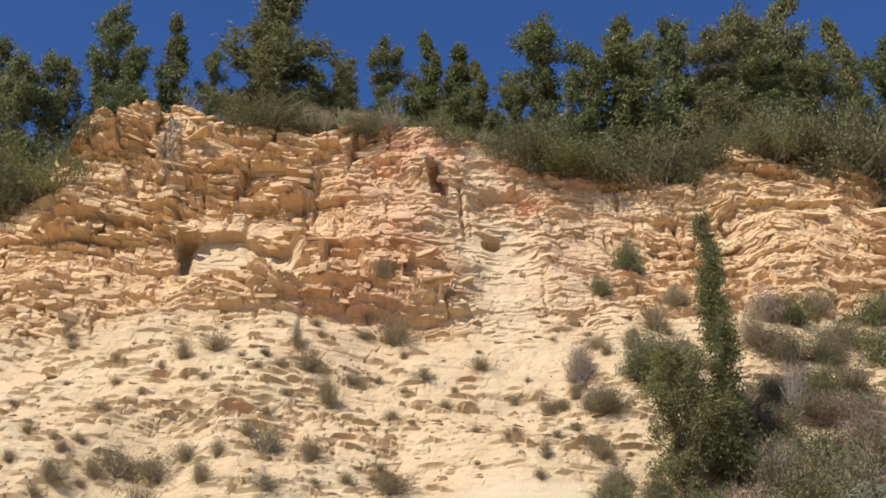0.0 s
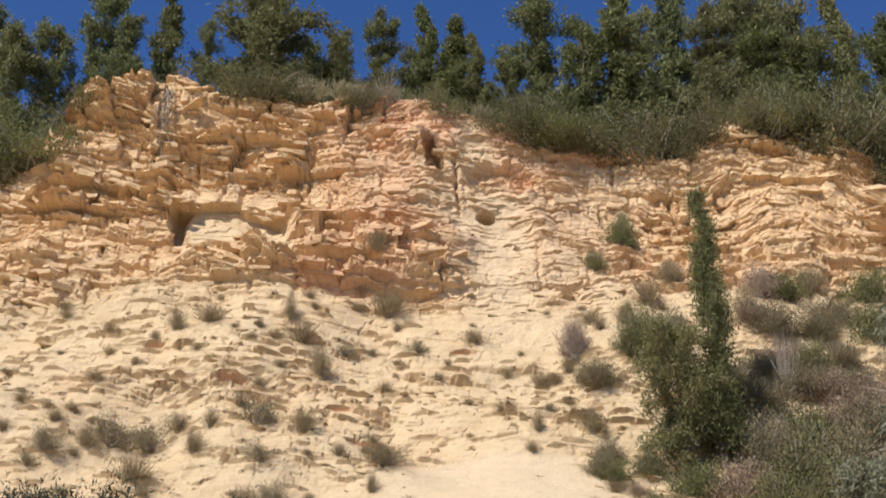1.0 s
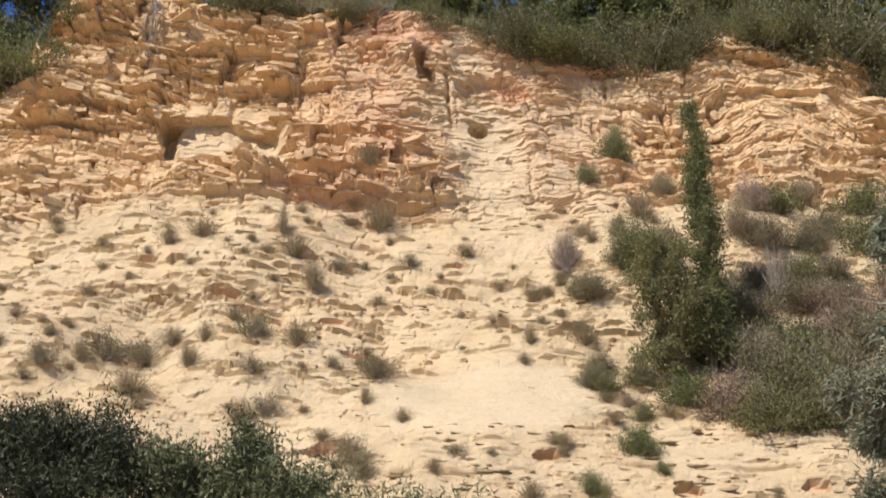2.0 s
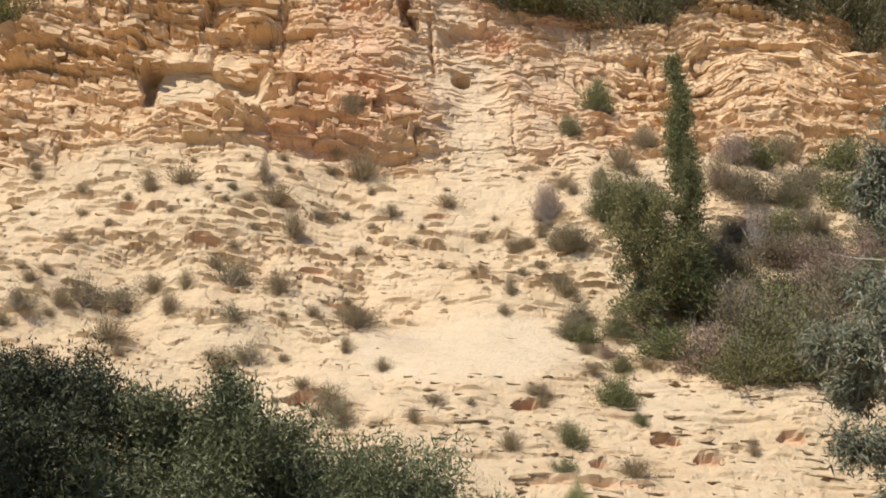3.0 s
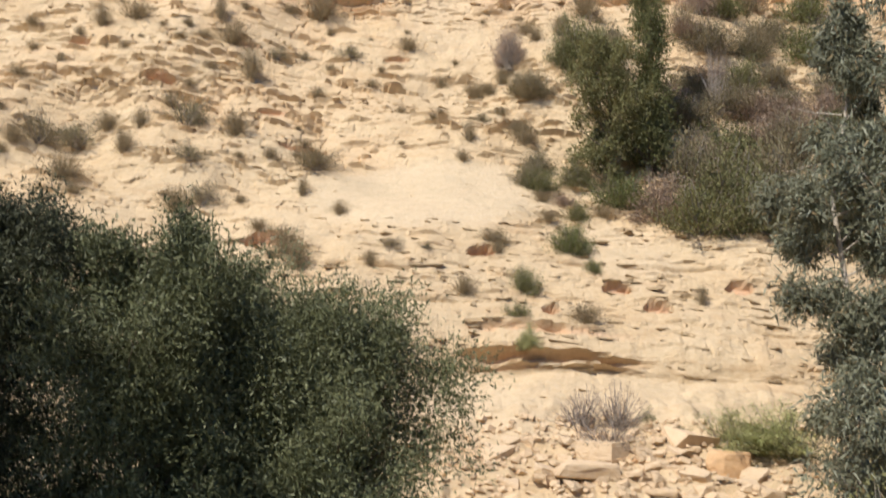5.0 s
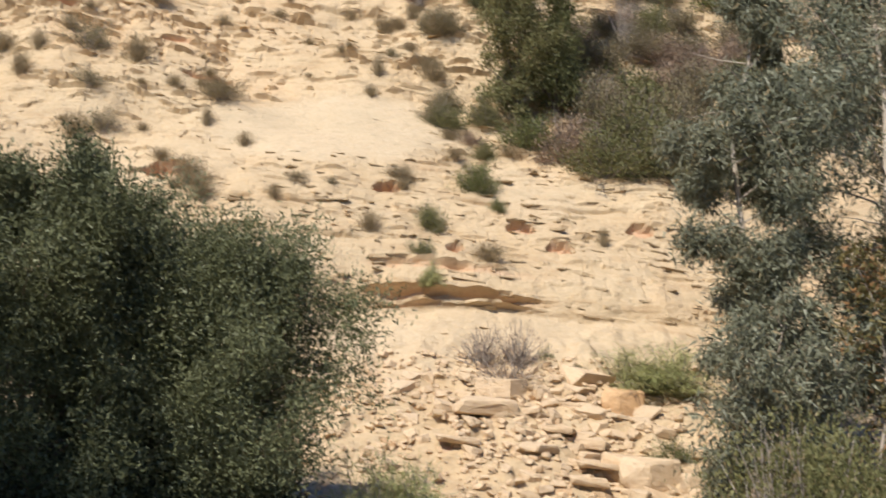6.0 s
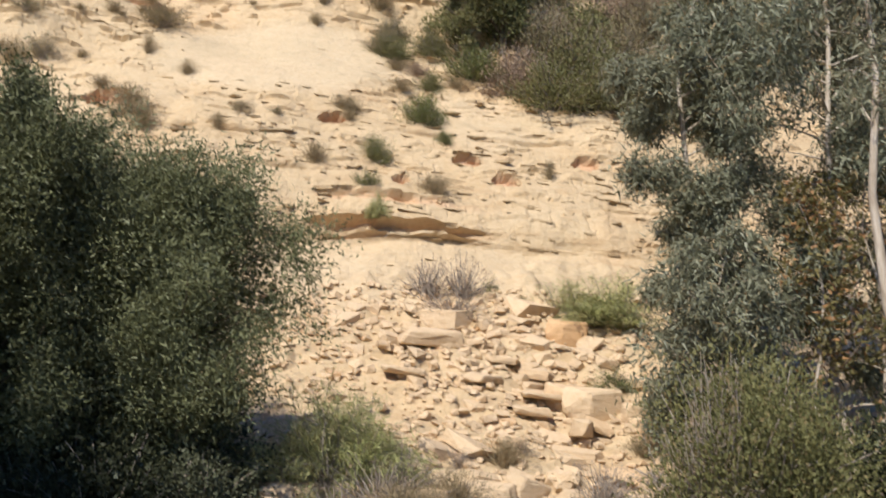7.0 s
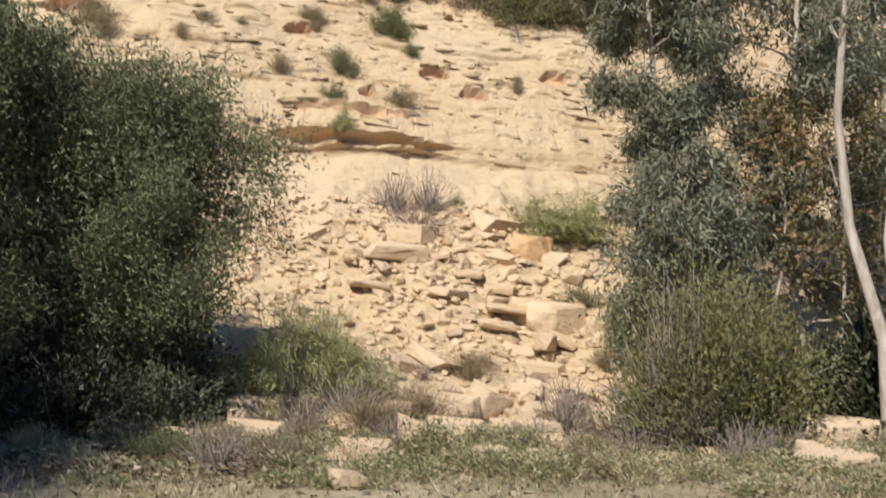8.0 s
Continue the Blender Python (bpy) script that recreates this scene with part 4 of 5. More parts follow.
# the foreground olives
# tree 83 takes the leaf colour that has shade put into it
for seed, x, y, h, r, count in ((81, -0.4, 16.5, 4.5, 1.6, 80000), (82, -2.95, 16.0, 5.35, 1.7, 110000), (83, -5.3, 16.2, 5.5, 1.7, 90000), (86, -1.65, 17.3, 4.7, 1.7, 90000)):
    t = tree("olive_tree", seed, h, r, {81: SILVER, 82: OLIVE, 83: SHADE_TONED, 86: SILVER}[seed], BARK, "grey-green olive tree on the grassy verge" if seed == 81 else "dense dark olive tree on the grassy verge", "tree", 0.05, 84, 0.8, 0.0, count, (0.088, 0.027), 0.13, "round", 0.05, 0.1, (0.02, 0.0), 7, 0.25, 0.08, 0.75, 4, False)
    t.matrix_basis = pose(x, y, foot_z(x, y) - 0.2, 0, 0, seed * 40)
    t["group"] = "olive trees"

# unseen tall trees, added beside the view so that shade falls on the olives
for seed, x, y in ((84, -8.1, 6.4), (85, -9.4, 8.2)):
    t = tree("eucalyptus_tree", seed, 11.2, 2.8, EUCA, PALE_BARK, "tall unseen eucalyptus added beside the view to shade the olives and verge", "tree", 0.3, 46, 0.7, 0.03, 36000, (0.2, 0.05), 0.2, "round", 0.6, 0.16, (0.0, 0.0), 7, 0.2, 0.04, 0.75, 4, False)
    t.matrix_basis = pose(x, y, -0.05)
    t["group"] = "eucalyptus trees"

# added filler shrubs; their near-black leaves stand for deep shade under the trees
UNDER = [bush("understory_shrub", 85, SHADE_TONED, "added filler shrub with leaves darkened to stand for deep shade", "shrub", 8500, 60, (0.052, 0.025), 0.08)]
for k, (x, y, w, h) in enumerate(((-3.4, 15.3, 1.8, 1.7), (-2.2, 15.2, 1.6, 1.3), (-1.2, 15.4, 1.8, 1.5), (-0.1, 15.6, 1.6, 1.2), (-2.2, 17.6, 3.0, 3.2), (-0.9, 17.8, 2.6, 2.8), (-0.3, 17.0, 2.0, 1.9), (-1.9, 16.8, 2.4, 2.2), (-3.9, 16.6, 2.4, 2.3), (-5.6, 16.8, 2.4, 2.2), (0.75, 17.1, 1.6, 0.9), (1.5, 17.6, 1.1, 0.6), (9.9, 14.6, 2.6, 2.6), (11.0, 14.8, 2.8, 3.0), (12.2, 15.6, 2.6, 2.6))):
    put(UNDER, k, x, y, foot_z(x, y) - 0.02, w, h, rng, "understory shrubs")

# the eucalyptus stand
for seed, x, y, h, r, first in ((91, 8.65, 19.2, 11.5, 1.0, 0.05), (92, 10.9, 18.0, 12.5, 2.1, 0.12), (93, 12.8, 18.6, 12.0, 2.2, 0.1)):
    t = tree("eucalyptus_tree", seed, h, r, EUCA, PALE_BARK, "tall eucalyptus with pale bark and grey-green leaves", "tree", first, 48, 0.7, 0.06, 54000, (0.17, 0.036), 0.15, "round", 0.9, 0.1, (-0.04, 0.0), 6, 0.35, 0.12)
    t.matrix_basis = pose(x, y, 0.0, 0, 0, seed * 31)
    t["group"] = "eucalyptus trees"
for seed, x, y, h, r, count in ((95, 9.9, 17.4, 5.4, 0.6, 1300), (94, 10.9, 17.2, 5.6, 0.9, 1600), (90, 10.6, 15.6, 3.4, 0.8, 1300)):
    t = tree("yellowing_tree", seed, h, r, AUTUMN, PALE_BARK, "thin tree with yellow and rusty leaves", "tree", 0.35, 24, 0.6, 0.03, count, (0.13, 0.06), 0.14, "round", 0.4, 0.05, (-0.03, 0.0), 5, 0.3)
    t.matrix_basis = pose(x, y, 0.0)
    t["group"] = "yellowing trees"
for seed, x, y, h, lx in ((96, 9.1, 13.3, 9.0, -0.12), (97, 9.35, 13.5, 8.5, -0.02)):
    t = tree("bare_eucalyptus", seed, h, 1.2, EUCA, PALE_BARK, "slender pale bare-stemmed eucalyptus", "tree", 0.55, 16, 0.8, 0.02, 2500, (0.17, 0.03), 0.17, "pine", 0.9, 0.1, (lx, 0.0), 5, 0.35)
    t.matrix_basis = pose(x, y, 0.0)

for seed, x, y, h in ((98, 8.45, 17.9, 4.4),):
    t = tree("eucalyptus_sapling", seed, h, 1.1, EUCA, PALE_BARK, "young eucalyptus with drooping blue-grey leaves", "tree", 0.08, 30, 0.7, 0.06, 8000, (0.18, 0.04), 0.16, "round", 0.9, 0.05, (-0.02, 0.0), 5, 0.3)
    t.matrix_basis = pose(x, y, 0.0)

# the big bush by the eucalyptus, with bare twigs
big = bush("large_bush", 101, HEDGE, "large dusty green bush with bare grey twigs", "bush", 60000, 90, (0.026, 0.014), 0.1, 1.0, 0.04, 0.0, 0.06)
big.matrix_basis = standing(7.2, 14.4, -0.05, 20, 2.5, 2.2, 2.8)
twiggy = bush("twiggy_bush", 102, RUSSET, "bare grey twigs leaning out of a large bush", "bush", 2200, 120, (0.05, 0.01), 0.06, 1.1, 0.05, 0.0, 0.5)
twiggy.matrix_basis = standing(6.6, 14.2, -0.05, 0, 1.3, 1.3, 2.5)

# grey twig brush at the foot of the talus
BRUSH = [bush("dry_brush", s, RUSSET, "tangled grey-mauve dead brush at the foot of the talus", "brush", 1100, 90, (0.06, 0.012), 0.08, 1.1, 0.06, 0.0, 0.45) for s in (111, 112)]
for k, (x, y, _, w, h) in enumerate(((2.5, 16.2, 0.0, 1.3, 0.9), (3.0, 16.9, 0.1, 1.0, 0.8), (1.9, 15.6, 0.0, 0.9, 0.6), (5.6, 15.9, 0.0, 1.0, 0.95), (5.9, 16.6, 0.1, 0.9, 0.8),
                                     (6.9, 13.1, 0.0, 0.9, 0.65), (7.4, 13.0, 0.0, 0.8, 0.6), (6.3, 15.4, 0.1, 1.2, 0.7), (7.0, 16.4, 0.5, 1.2, 0.8), (5.9, 14.0, 0.0, 0.8, 0.5), (6.35, 14.2, 0.0, 1.1, 1.9), (6.6, 13.9, 0.0, 1.0, 1.5), (1.3, 16.9, 0.1, 1.1, 0.7), (2.2, 17.3, 0.2, 1.2, 0.9),
                                     (3.9, 15.2, 0.0, 0.7, 0.4), (4.9, 15.0, 0.0, 0.8, 0.45), (2.9, 14.9, 0.0, 0.8, 0.5), (7.9, 15.6, 0.3, 1.2, 0.8), (0.4, 15.6, 0.0, 0.9, 0.4))):
    put(BRUSH, k, x, y, foot_z(x, y) - 0.03, w, h, rng, "dry brush")

# pale reeds and bare twigs along the rim
REEDS = [tuft("reed_tuft", 121, PAMPAS, "pale dry reed tuft on the cliff rim", "tuft", 260, 0.3, (0.6, 0.02), 0.1)]
for k, (x, h) in enumerate(((-5.9, 1.3), (-5.2, 1.1), (-4.3, 1.2), (-3.9, 1.0), (-3.5, 1.1), (-2.2, 0.9), (1.8, 1.0), (-15.0, 0.9), (9.8, 1.0))):
    put(REEDS, k, x, 42.3, plateau_z(x, 42.3), 1.1, h, rng, "rim reeds")
SPARSE = [bush("bare_shrub", 131, RUSSET, "leafless pale grey shrub on the cliff rim", "shrub", 500, 80, (0.05, 0.012), 0.06, 1.1, 0.0, 0.0, 0.5)]
for k, (x, w, h) in enumerate(((-11.4, 1.8, 1.5), (-2.3, 1.6, 2.2), (5.2, 1.6, 1.6), (-14.6, 1.8, 1.0), (-0.9, 1.4, 0.9), (16.8, 1.2, 1.0))):
    put(SPARSE, k, x, 42.4, plateau_z(x, 42.4) - 0.1, w, h, rng, "bare rim shrubs")

p = on_cliff(11.0, 14.6)
tagged(put(SPARSE, 0, p[0], p[1], p[2] - 0.1, 0.9, 3.0, rng, "bare shrubs"), "leafless pale grey sapling in the slope thicket")


def root_strand(seed, x, z0, z1, r):
    """A bundle of dry roots that hangs down the face."""
    rng = np.random.default_rng(seed)
    root = tagged(new("hanging_roots"), "dry brown roots hanging down the cliff face", "roots", "hanging roots")
    for q in range(4):
        P = []
        for s in np.linspace(0, 1, 12):
            z = z1 + (z0 - z1) * s
            xx = x + 0.12 * (q - 1.5) * (0.4 + s) + 0.1 * math.sin(s * 9 + q * 2) + rng.normal() * 0.03
            on = on_cliff(xx, z)
            P.append((xx, on[1] - 0.03 - 0.04 * q, z))
        V, F = tube(P, r * np.linspace(0.55, 0.2, 12) * rng.uniform(0.5, 1.1), 5)
        child("root", mesh_from("root", V, [F], TWIG, True), root)


for k, (x, z0, z1, r) in enumerate(((-11.75, 26.6, 31.2, 0.07), (-11.5, 27.5, 31.0, 0.06), (-3.95, 28.0, 30.6, 0.045), (-5.5, 26.0, 28.2, 0.05), (15.6, 28.6, 29.9, 0.06), (-8.6, 25.5, 27.8, 0.04), (-0.2, 27.6, 29.0, 0.05), (2.9, 27.9, 29.6, 0.03), (7.3, 25.5, 28.0, 0.03))):
    root_strand(140 + k, x, z0, z1, r)

# scattered clumps on the verge
for k in range(34):
    x, y = rng.uniform(-3.5, 10.0), rng.uniform(11.4, 15.8)
    kinds, group, label = ((GREYS, "grey bushes on the verge", "small grey-green bush in the verge grass"), (GREENS, "green bushes on the verge", "small green bush in the verge grass"),
                           (TUFTS, "dry tufts on the verge", "dry straw-coloured tuft in the verge grass"), (BRUSH, "dry brush", "low dead brush in the verge grass"))[k % 4]
    w = rng.uniform(0.3, 0.75)
    tagged(put(kinds, k // 4, x, y, -0.06, w, w * rng.uniform(0.5, 0.9), rng, group), label)

WEEDS = [bush("weed_clump", s, m, "leafy grey-green weed clump on the dusty verge", "weed", 1500, 30, (0.085, 0.035), 0.11, 1.0, 0.06) for s, m in ((151, WEED), (152, SCRUB), (153, WEED))]
for k in range(110):
    x, y = rng.uniform(-1.0, 11.0), rng.uniform(11.6, 14.6)
    if float(fractal(np.array(x * 0.5), np.array(y * 0.5), 320, 3)) < -0.05 + 0.12 * (y - 12.5):
        continue
    w = rng.uniform(0.4, 1.0)
    put(WEEDS, k, x, y, foot_z(x, y) - 0.02, w, w * rng.uniform(0.35, 0.75), rng, "weed clumps on the verge")

# growth along the toe of the talus
for k in range(44):
    p = on_cliff(rng.uniform(-1.0, 9.0), rng.uniform(-0.15, 0.75))
    kinds, group, label = ((GREYS, "grey bushes on the talus", "small grey-green bush among the fallen stones"), (BRUSH, "dry brush", "low dead brush among the fallen stones"),
                           (TUFTS, "dry tufts on the talus", "dry straw-coloured tuft among the fallen stones"))[k % 3]
    w = rng.uniform(0.3, 0.8)
    tagged(put(kinds, k // 3, p[0], p[1], p[2] - 0.06, w, w * rng.uniform(0.5, 0.95), rng, group), label)


# ---- stones of the talus
def stone_mesh(seed, flat, rounds=0):
    """An angular block with broken corners; rounds: wear, for the large ones."""
    rng = np.random.default_rng(seed)
    bm = bmesh.new()
    for sx in (-1, 1):
        for sy in (-1, 1):
            for sz in (-1, 1):
                bm.verts.new((sx * rng.uniform(0.18, 0.52), sy * rng.uniform(0.16, 0.42), sz * flat * rng.uniform(0.28, 0.52)))
    for q in rng.uniform(-0.5, 0.5, (5, 3)):
        bm.verts.new((q[0] * 1.1, q[1] * 0.85, q[2] * flat * 1.1))
    hull = bmesh.ops.convex_hull(bm, input=bm.verts)
    bmesh.ops.delete(bm, geom=[g for g in hull["geom_interior"] if isinstance(g, bmesh.types.BMVert)], context="VERTS")
    if rounds:
        bmesh.ops.bevel(bm, geom=bm.edges[:] + bm.verts[:], offset=0.035, segments=1, affect="EDGES", clamp_overlap=True)
        bmesh.ops.triangulate(bm, faces=bm.faces)
        bmesh.ops.subdivide_edges(bm, edges=bm.edges[:], cuts=1, use_grid_fill=True)
        for v in bm.verts:
            v.co += 0.035 * noise.noise_vector(v.co * 4.0 + Vector((seed, 0, 0)))
    me = bpy.data.meshes.new("stone")
    bm.to_mesh(me)
    bm.free()
    me.materials.append(STONE)
    return me


STONES = [stone_mesh(200 + k, f) for k, f in enumerate((0.24, 0.3, 0.42, 0.5, 0.6, 0.75, 0.36, 0.3))]

BLOCKS = [stone_mesh(240 + k, f, 1) for k, f in enumerate((0.3, 0.4, 0.5, 0.6, 0.75, 0.9, 0.4))]


def stone(name, k, x, y, z, w, turn, tip, label, group, d=1.0, h=1.0):
    kinds = BLOCKS if name == "boulder" else STONES
    ob = new(name, kinds[k % len(kinds)])
    ob.matrix_basis = pose(x, y, z, tip, tip * 0.6, turn) @ Matrix.Diagonal((w, w * d, w * h, 1.0))
    return tagged(ob, label, "rock", group)


rng = np.random.default_rng(5)
for k in range(290):
    x = rng.normal(5.0, 3.0)
    z = rng.uniform(-0.1, 3.6)
    p = on_cliff(x, z)
    w = float(np.clip(rng.lognormal(-1.15, 0.6), 0.12, 1.1))
    stone("fallen_stone", k, p[0], p[1], p[2] + w * 0.02, w, rng.uniform(-40, 40), rng.normal() * 12 + 16, "pale angular stone lying on the rubble slope", "fallen stones", rng.uniform(0.7, 1.2), rng.uniform(0.5, 1.0))
for k in range(90):
    x, y = rng.uniform(-0.6, 9.4), rng.uniform(12.6, 16.5)
    w = float(np.clip(rng.lognormal(-1.4, 0.5), 0.1, 0.6))
    stone("fallen_stone", k, x, y, foot_z(x, y) + w * 0.06, w, rng.uniform(0, 360), rng.normal() * 8, "pale stone half sunk in the dusty soil", "fallen stones", rng.uniform(0.7, 1.2), rng.uniform(0.5, 1.0))
# x, z, width, model, depth, height, turn
for x, z, w, k, d, h, turn in ((4.45, 2.65, 1.35, 6, 0.8, 0.7, 5), (7.15, 1.35, 1.3, 4, 0.8, 0.9, 30), (6.6, 1.5, 0.8, 5, 0.8, 0.9, -40), (7.9, 1.0, 0.75, 3, 0.8, 0.9, 15),
                                (6.5, 1.05, 0.7, 2, 0.8, 1.0, 70), (7.75, 1.3, 0.6, 5, 0.7, 0.8, 10), (6.1, 1.55, 0.9, 0, 0.8, 0.5, 10), (5.7, 2.3, 0.7, 1, 0.9, 0.5, -15), (5.2, 1.9, 0.8, 6, 0.9, 0.6, 35), (3.6, 2.0, 0.9, 0, 0.9, 0.6, 10), (6.3, 2.0, 0.75, 1, 0.9, 0.7, -30), (5.8, 1.3, 0.8, 0, 0.8, 0.8, 0), (5.0, 0.85, 0.6, 1, 0.9, 0.8, 25)):
    p = on_cliff(x, z)
    stone("boulder", k, p[0], p[1] - 0.1, p[2] + w * 0.12, w, turn, 6, "large pale block of marl resting on the rubble", "boulders", d, h)
for x, y, _, w, k, h, turn in ((0.3, 14.6, 0.12, 0.75, 0, 0.8, -8), (0.75, 14.45, 0.14, 0.7, 6, 0.8, 6), (1.15, 14.6, 0.18, 0.8, 3, 0.8, 12), (1.75, 11.0, 0.05, 0.4, 5, 0.8, 20), (2.2, 12.3, 0.04, 0.3, 2, 0.8, 0), (3.75, 14.9, 0.2, 0.85, 3, 0.8, 5), (4.4, 14.6, 0.2, 0.7, 5, 0.8, 40), (4.75, 14.1, 0.1, 0.6, 2, 0.8, 10), (7.5, 11.9, 0.1, 1.0, 6, 0.7, 0), (1.1, 16.0, 0.2, 0.55, 5, 0.9, 50), (3.3, 16.3, 0.2, 0.6, 4, 0.9, -20), (5.6, 16.8, 0.25, 0.7, 6, 0.9, 15), (6.3, 14.6, 0.1, 0.5, 2, 0.9, 70), (4.5, 14.2, 0.06, 0.4, 3, 0.9, 0), (0.2, 14.8, 0.06, 0.35, 4, 0.9, 0), (7.6, 12.6, 0.1, 0.6, 5, 0.8, 25),
                                (1.35, 16.6, 0.16, 1.0, 2, 0.8, 10), (0.7, 16.8, 0.1, 0.7, 6, 0.8, -15), (4.1, 16.6, 0.2, 0.95, 3, 0.8, 5), (4.75, 16.9, 0.2, 0.85, 5, 0.7, 40),
                                (5.1, 15.6, 0.1, 0.75, 0, 0.9, 5), (2.25, 13.0, 0.1, 0.7, 3, 0.8, 20), (8.8, 13.8, 0.2, 1.3, 4, 0.7, 0), (2.95, 15.2, 0.08, 0.45, 1, 0.8, 60), (3.6, 15.6, 0.1, 0.5, 4, 0.8, 0)):
    stone("boulder", k, x, y, foot_z(x, y) + w * 0.14, w, turn, 5, "large pale block of marl half sunk in the grass", "boulders", 0.85, h)


p = on_cliff(7.45, 2.85)
rusty_block = BLOCKS[4].copy()
rusty_block.materials[0] = RUSTY
ob = tagged(new("boulder", rusty_block), "rusty orange block of marl on the rubble slope", "rock", "boulders")
ob.matrix_basis = pose(p[0], p[1] - 0.1, p[2] + 0.12, 8, 4, 20) @ Matrix.Diagonal((1.0, 0.75, 0.95, 1.0))


def rubble():
    """Small chips between the stones, too many to count."""
    rng = np.random.default_rng(6)
    pieces = []
    for k in range(2400):
        x, z = rng.normal(5.3, 3.4), rng.uniform(0.0, 4.0)
        p = on_cliff(x, z)
        me = STONES[k % len(STONES)]
        w = float(np.clip(rng.lognormal(-2.1, 0.55), 0.05, 0.4))
        m = pose(p[0], p[1], p[2] + 0.02, rng.uniform(-30, 40), rng.uniform(-20, 20), rng.uniform(0, 360)) @ Matrix.Diagonal((w, w, w, 1.0))
        pieces.append((me, m))
    bm = bmesh.new()
    for me, m in pieces:
        start = len(bm.verts)
        bm.from_mesh(me)
        bm.verts.ensure_lookup_table()
        for v in bm.verts[start:]:
            v.co = m @ v.co
    me = bpy.data.meshes.new("rubble")
    bm.to_mesh(me)
    bm.free()
    me.materials.append(STONE)
    tagged(new("rubble", me), "small pale stone chips scattered over the talus", "rubble", kind="stuff")


rubble()


# ---- grass and litter of the verge
def verge_weeds():
    """Low weeds in clumps, straw and leaf litter, thinning out on the bare soil."""
    rng = np.random.default_rng(8)
    n = 900
    C = np.stack([rng.uniform(-7, 13, n), rng.uniform(9.8, 16.6, n)], 1)
    thick = fractal(C[:, 0] * 0.45, C[:, 1] * 0.7, 300, 4)
    C = C[thick > rng.uniform(-0.3, 0.4, n) + 0.35 * (1 - step(0.0, 2.5, C[:, 0])) + 1.1 * step(12.2, 14.4, C[:, 1] + 1.3 * fractal(C[:, 0] * 0.5, C[:, 0] * 0, 305, 3))]
    size = rng.uniform(0.08, 0.26, len(C)) * (0.7 + 0.8 * step(-0.3, 0.4, fractal(C[:, 0], C[:, 1], 301, 3)))
    which = rng.integers(0, len(C), 24000)
    R = rng.normal(size=(24000, 3)) * np.array([0.75, 0.75, 0.0]) + np.array([0, 0, 1.0]) * rng.uniform(0, 0.9, (24000, 1))
    P = np.concatenate([C[which], np.full((24000, 1), -0.03)], 1) + R * size[which][:, None]
    V, F = leaves(P, R * np.array([1, 1, 0.4]) + rng.normal(size=R.shape) * 0.5 + np.array([0, 0, 0.35]), 0.06, 0.022, rng, 0.12)
    tagged(new("verge_weeds", mesh_from("verge_weeds", V, [F], WEED)), "low patchy green weeds on the dusty verge", "weeds", kind="stuff")
    n = 16000
    P = np.stack([rng.uniform(-7, 14, n), rng.uniform(9.5, 14.2, n), np.full(n, -0.04)], 1)
    P = P[fractal(P[:, 0] * 0.6, P[:, 1] * 0.6, 302, 3) > rng.uniform(-0.6, 0.4, n)]
    V, F = leaves(P, rng.normal(size=P.shape) * 0.6 + np.array([0, 0, 0.8]), 0.17, 0.016, rng, 0.1)
    tagged(new("verge_grass", mesh_from("verge_grass", V, [F], GRASS)), "sparse green and straw-coloured grass blades", "grass", kind="stuff")
    n = 5000
    P = np.stack([rng.uniform(-7, 13, n), rng.uniform(9.5, 18.0, n), rng.uniform(-0.04, 0.03, n)], 1)
    # more litter under the olives, which also darkens the verge to stand for shade
    under = np.stack([rng.uniform(-6, 1.4, 9000), rng.uniform(11.5, 17.0, 9000), rng.uniform(-0.03, 0.09, 9000)], 1)
    P = np.concatenate([P, under])
    V, F = leaves(P, rng.normal(size=P.shape) * np.array([1, 1, 0.25]), 0.09, 0.045, rng, 0.1)
    tagged(new("leaf_litter", mesh_from("leaf_litter", V, [F], LITTER)), "dry brown fallen leaves on the verge", "leaf litter", kind="stuff")


verge_weeds()


# ---- loose slabs and blocks that stand out of the cliff's beds
def slab_shape(seed):
    rng = np.random.default_rng(seed)
    bm = bmesh.new()
    for sx in (-1, 1):
        for sy in (-1, 1):
            for sz in (-1, 1):
                bm.verts.new((sx * rng.uniform(0.3, 0.5), sy * rng.uniform(0.3, 0.5), sz * rng.uniform(0.25, 0.5)))
    for q in rng.uniform(-0.5, 0.5, (2, 3)):
        bm.verts.new(q * np.array([1.2, 1.15, 0.95]))
    hull = bmesh.ops.convex_hull(bm, input=bm.verts)
    bmesh.ops.delete(bm, geom=[g for g in hull["geom_interior"] if isinstance(g, bmesh.types.BMVert)], context="VERTS")
    bm.verts.index_update()
    V = np.array([v.co[:] for v in bm.verts])
    F = np.array([[v.index for v in f.verts] for f in bm.faces])
    bm.free()
    return V, F


SLABS = [slab_shape(400 + k) for k in range(14)]


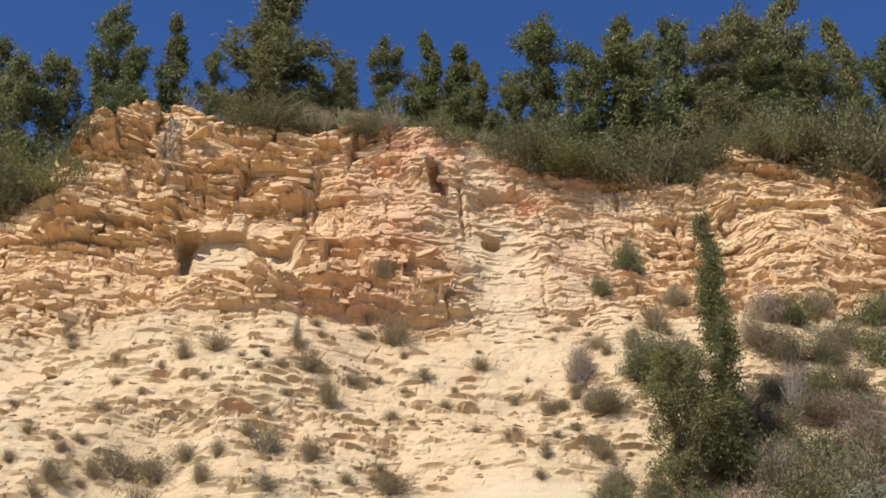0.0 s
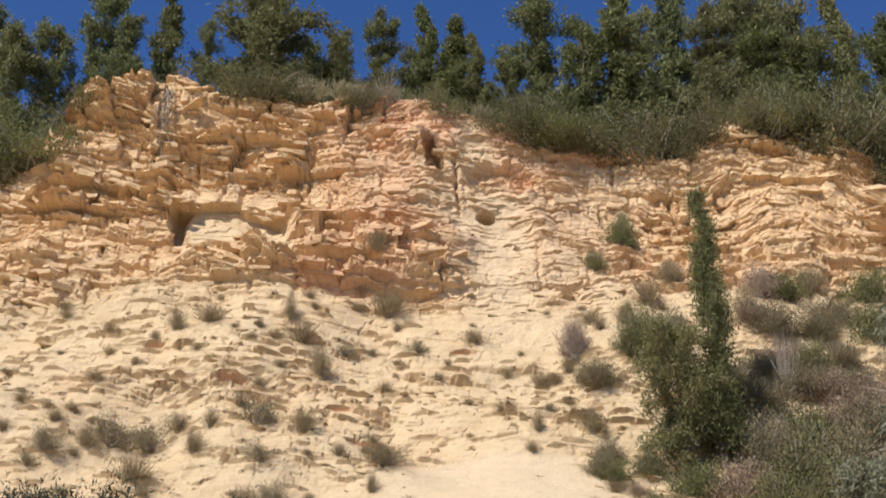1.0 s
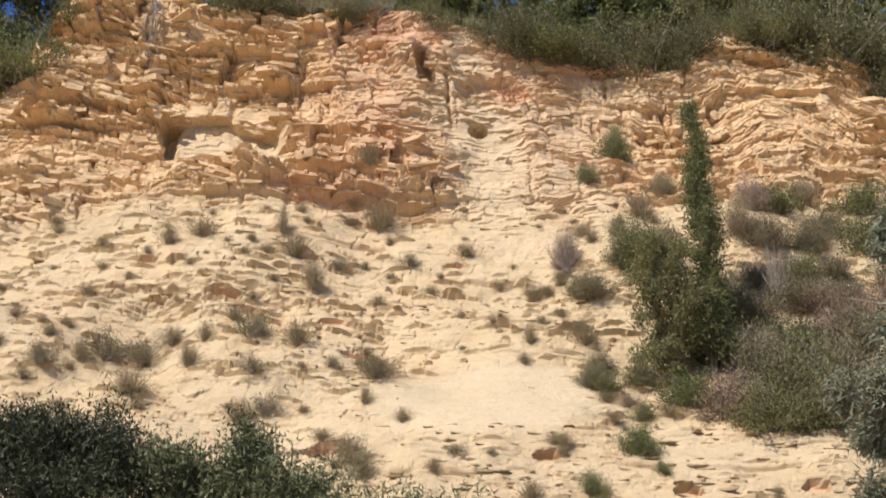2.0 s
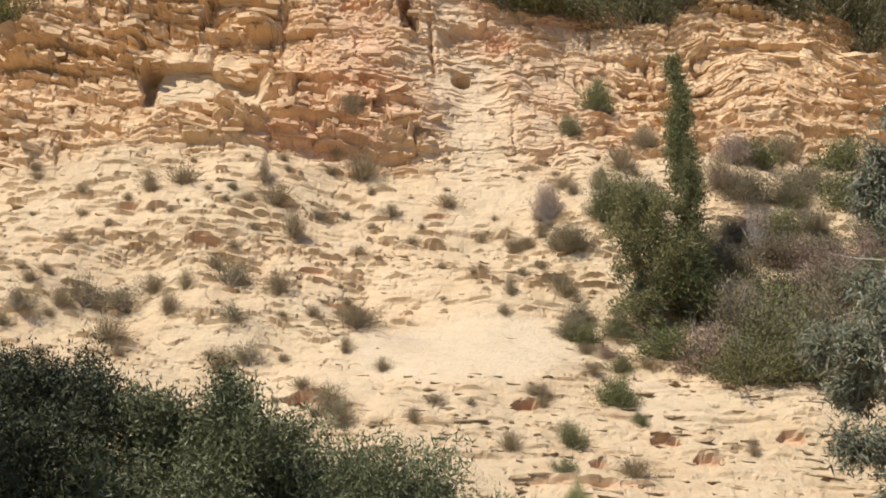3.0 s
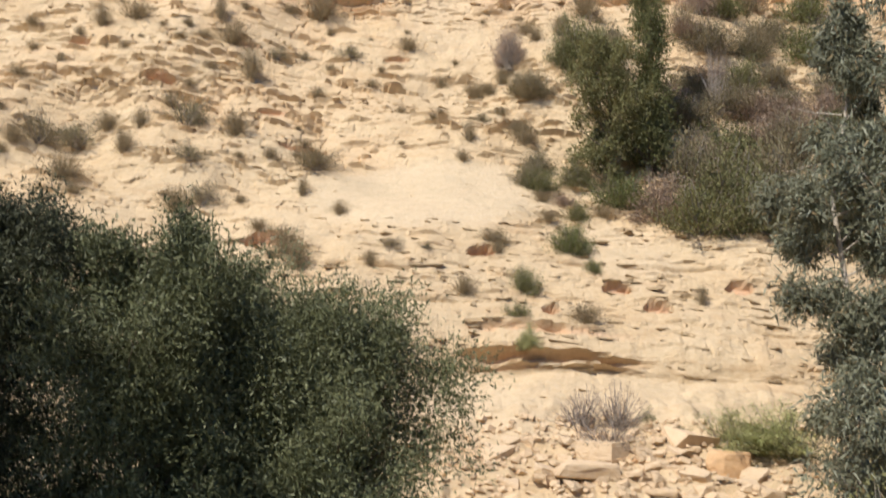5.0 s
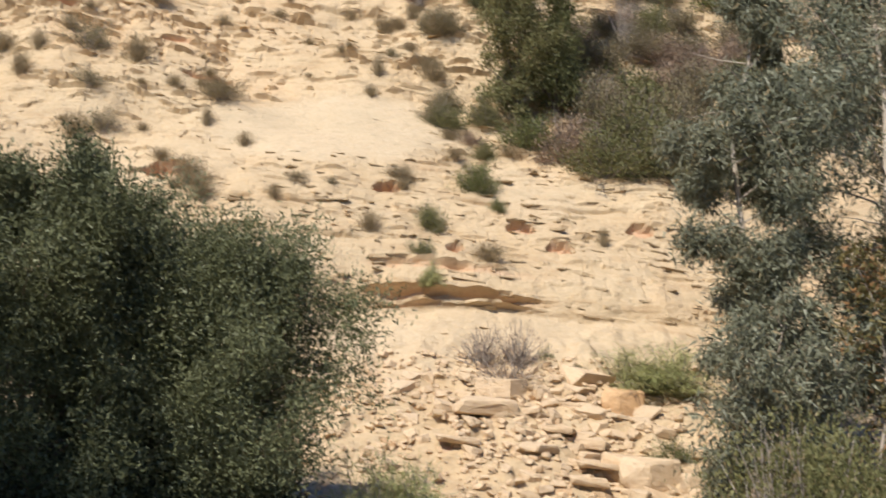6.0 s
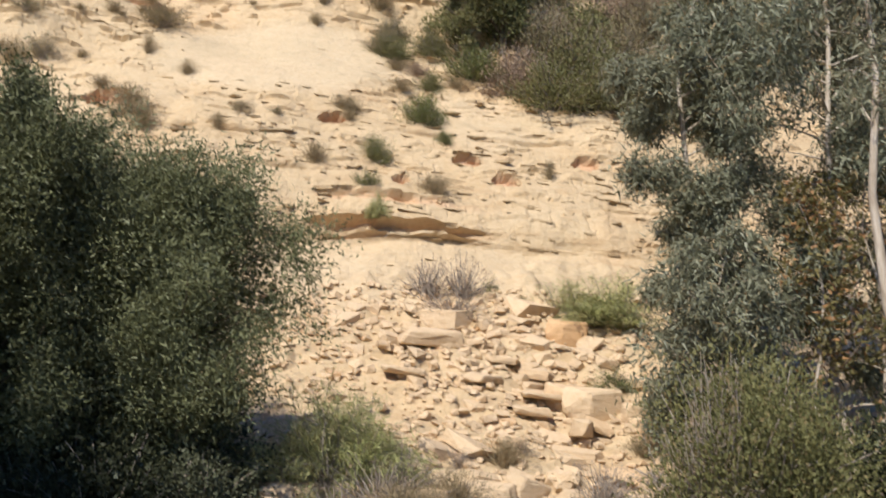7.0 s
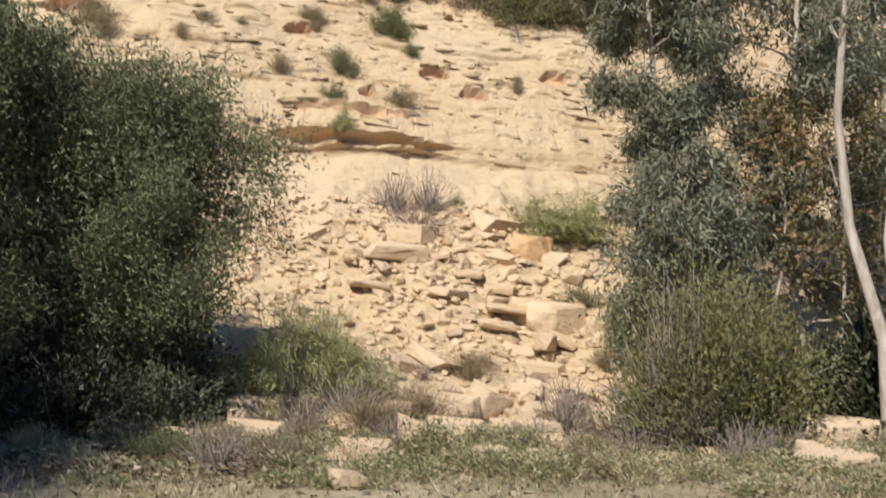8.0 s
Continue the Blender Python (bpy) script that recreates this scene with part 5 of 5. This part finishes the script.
def cliff_slabs(seed, count, part, lengths, thick, out, name, label):
    rng = np.random.default_rng(seed)
    weight = part * (np.abs(GRID[..., 0]) < 19) * np.gradient(GRID_X)[:, None] * np.hypot(np.gradient(GRID[..., 1], axis=1), np.gradient(GRID[..., 2], axis=1))
    weight = np.clip(weight, 0, None).ravel()
    picks = rng.choice(weight.size, count, p=weight / weight.sum())
    V, F, A, base = [], [], [], 0
    for k in picks:
        i, j = divmod(int(k), GRID.shape[1])
        v, f = SLABS[rng.integers(0, len(SLABS))]
        L = float(np.clip(rng.lognormal(math.log(lengths), 0.5), 0.12, lengths * 4))
        size = (L, rng.uniform(0.25, 0.6) * (0.4 + 0.5 * L), float(np.clip(thick * rng.lognormal(0, 0.45), 0.03, 0.5)))
        p = GRID[i, j]
        push = out * rng.uniform(-0.6, 1.0) - size[1] * 0.42
        m = pose(p[0], p[1] - push, p[2], rng.normal() * 7, math.degrees(-TILT[i, j]) * 0.8 + rng.normal() * 5, rng.normal() * 16)
        V.append(np.array(m.to_3x3()) @ (v * np.array(size)).T)
        V[-1] = V[-1].T + np.array(m.translation)
        F.append(f + base)
        base += len(v)
        A.append(np.repeat([[OCHRE[i, j], WARM[i, j], FINE_DUST[i, j], rng.uniform()]], len(v), 0))
    me = mesh_from(name, np.concatenate(V), [np.concatenate(F)], CLIFF)
    A = np.concatenate(A)
    for q, key in enumerate(("ochre", "warm", "dust", "bed")):
        me.attributes.new(key, "FLOAT", "POINT").data.foreach_set("value", A[:, q].astype(np.float32))
    child(name, me, CLIFF_OB, label, "stuff")


cliff_slabs(1, 1100, WALL_PART, 0.62, 0.2, 0.06, "wall_blocks", "broken tan blocks along the beds of the wall")
cliff_slabs(2, 2600, SLOPE_PART, 0.26, 0.05, 0.05, "slope_slabs", "thin pale slabs along the beds of the slope")


def slope_slabs_near():
    """The nearest slabs, each a piece of its own."""
    rng = np.random.default_rng(3)
    kinds = []
    for v, f in SLABS[:6]:
        kinds.append(mesh_from("slab", v, [f], CLIFF))
    for k in range(280):
        x, z = rng.uniform(-3.5, 11.0), rng.uniform(5.0, 9.8)
        if 2.0 < x < 6.8 and z < 5.2:
            continue
        p = on_cliff(x, z)
        L = float(np.clip(rng.lognormal(-1.0, 0.5), 0.14, 1.2))
        deep, high = rng.uniform(0.2, 0.4) * (0.4 + 0.4 * L), float(np.clip(0.055 * rng.lognormal(0, 0.4), 0.025, 0.16))
        ob = child("slab", kinds[k % 6], CLIFF_OB)
        ob.matrix_basis = pose(p[0], p[1] + deep * 0.42 - 0.06 * rng.uniform(-0.4, 1), p[2], rng.normal() * 7, 3 + rng.normal() * 5, rng.normal() * 16) @ Matrix.Diagonal((L, deep, high, 1.0))


slope_slabs_near()
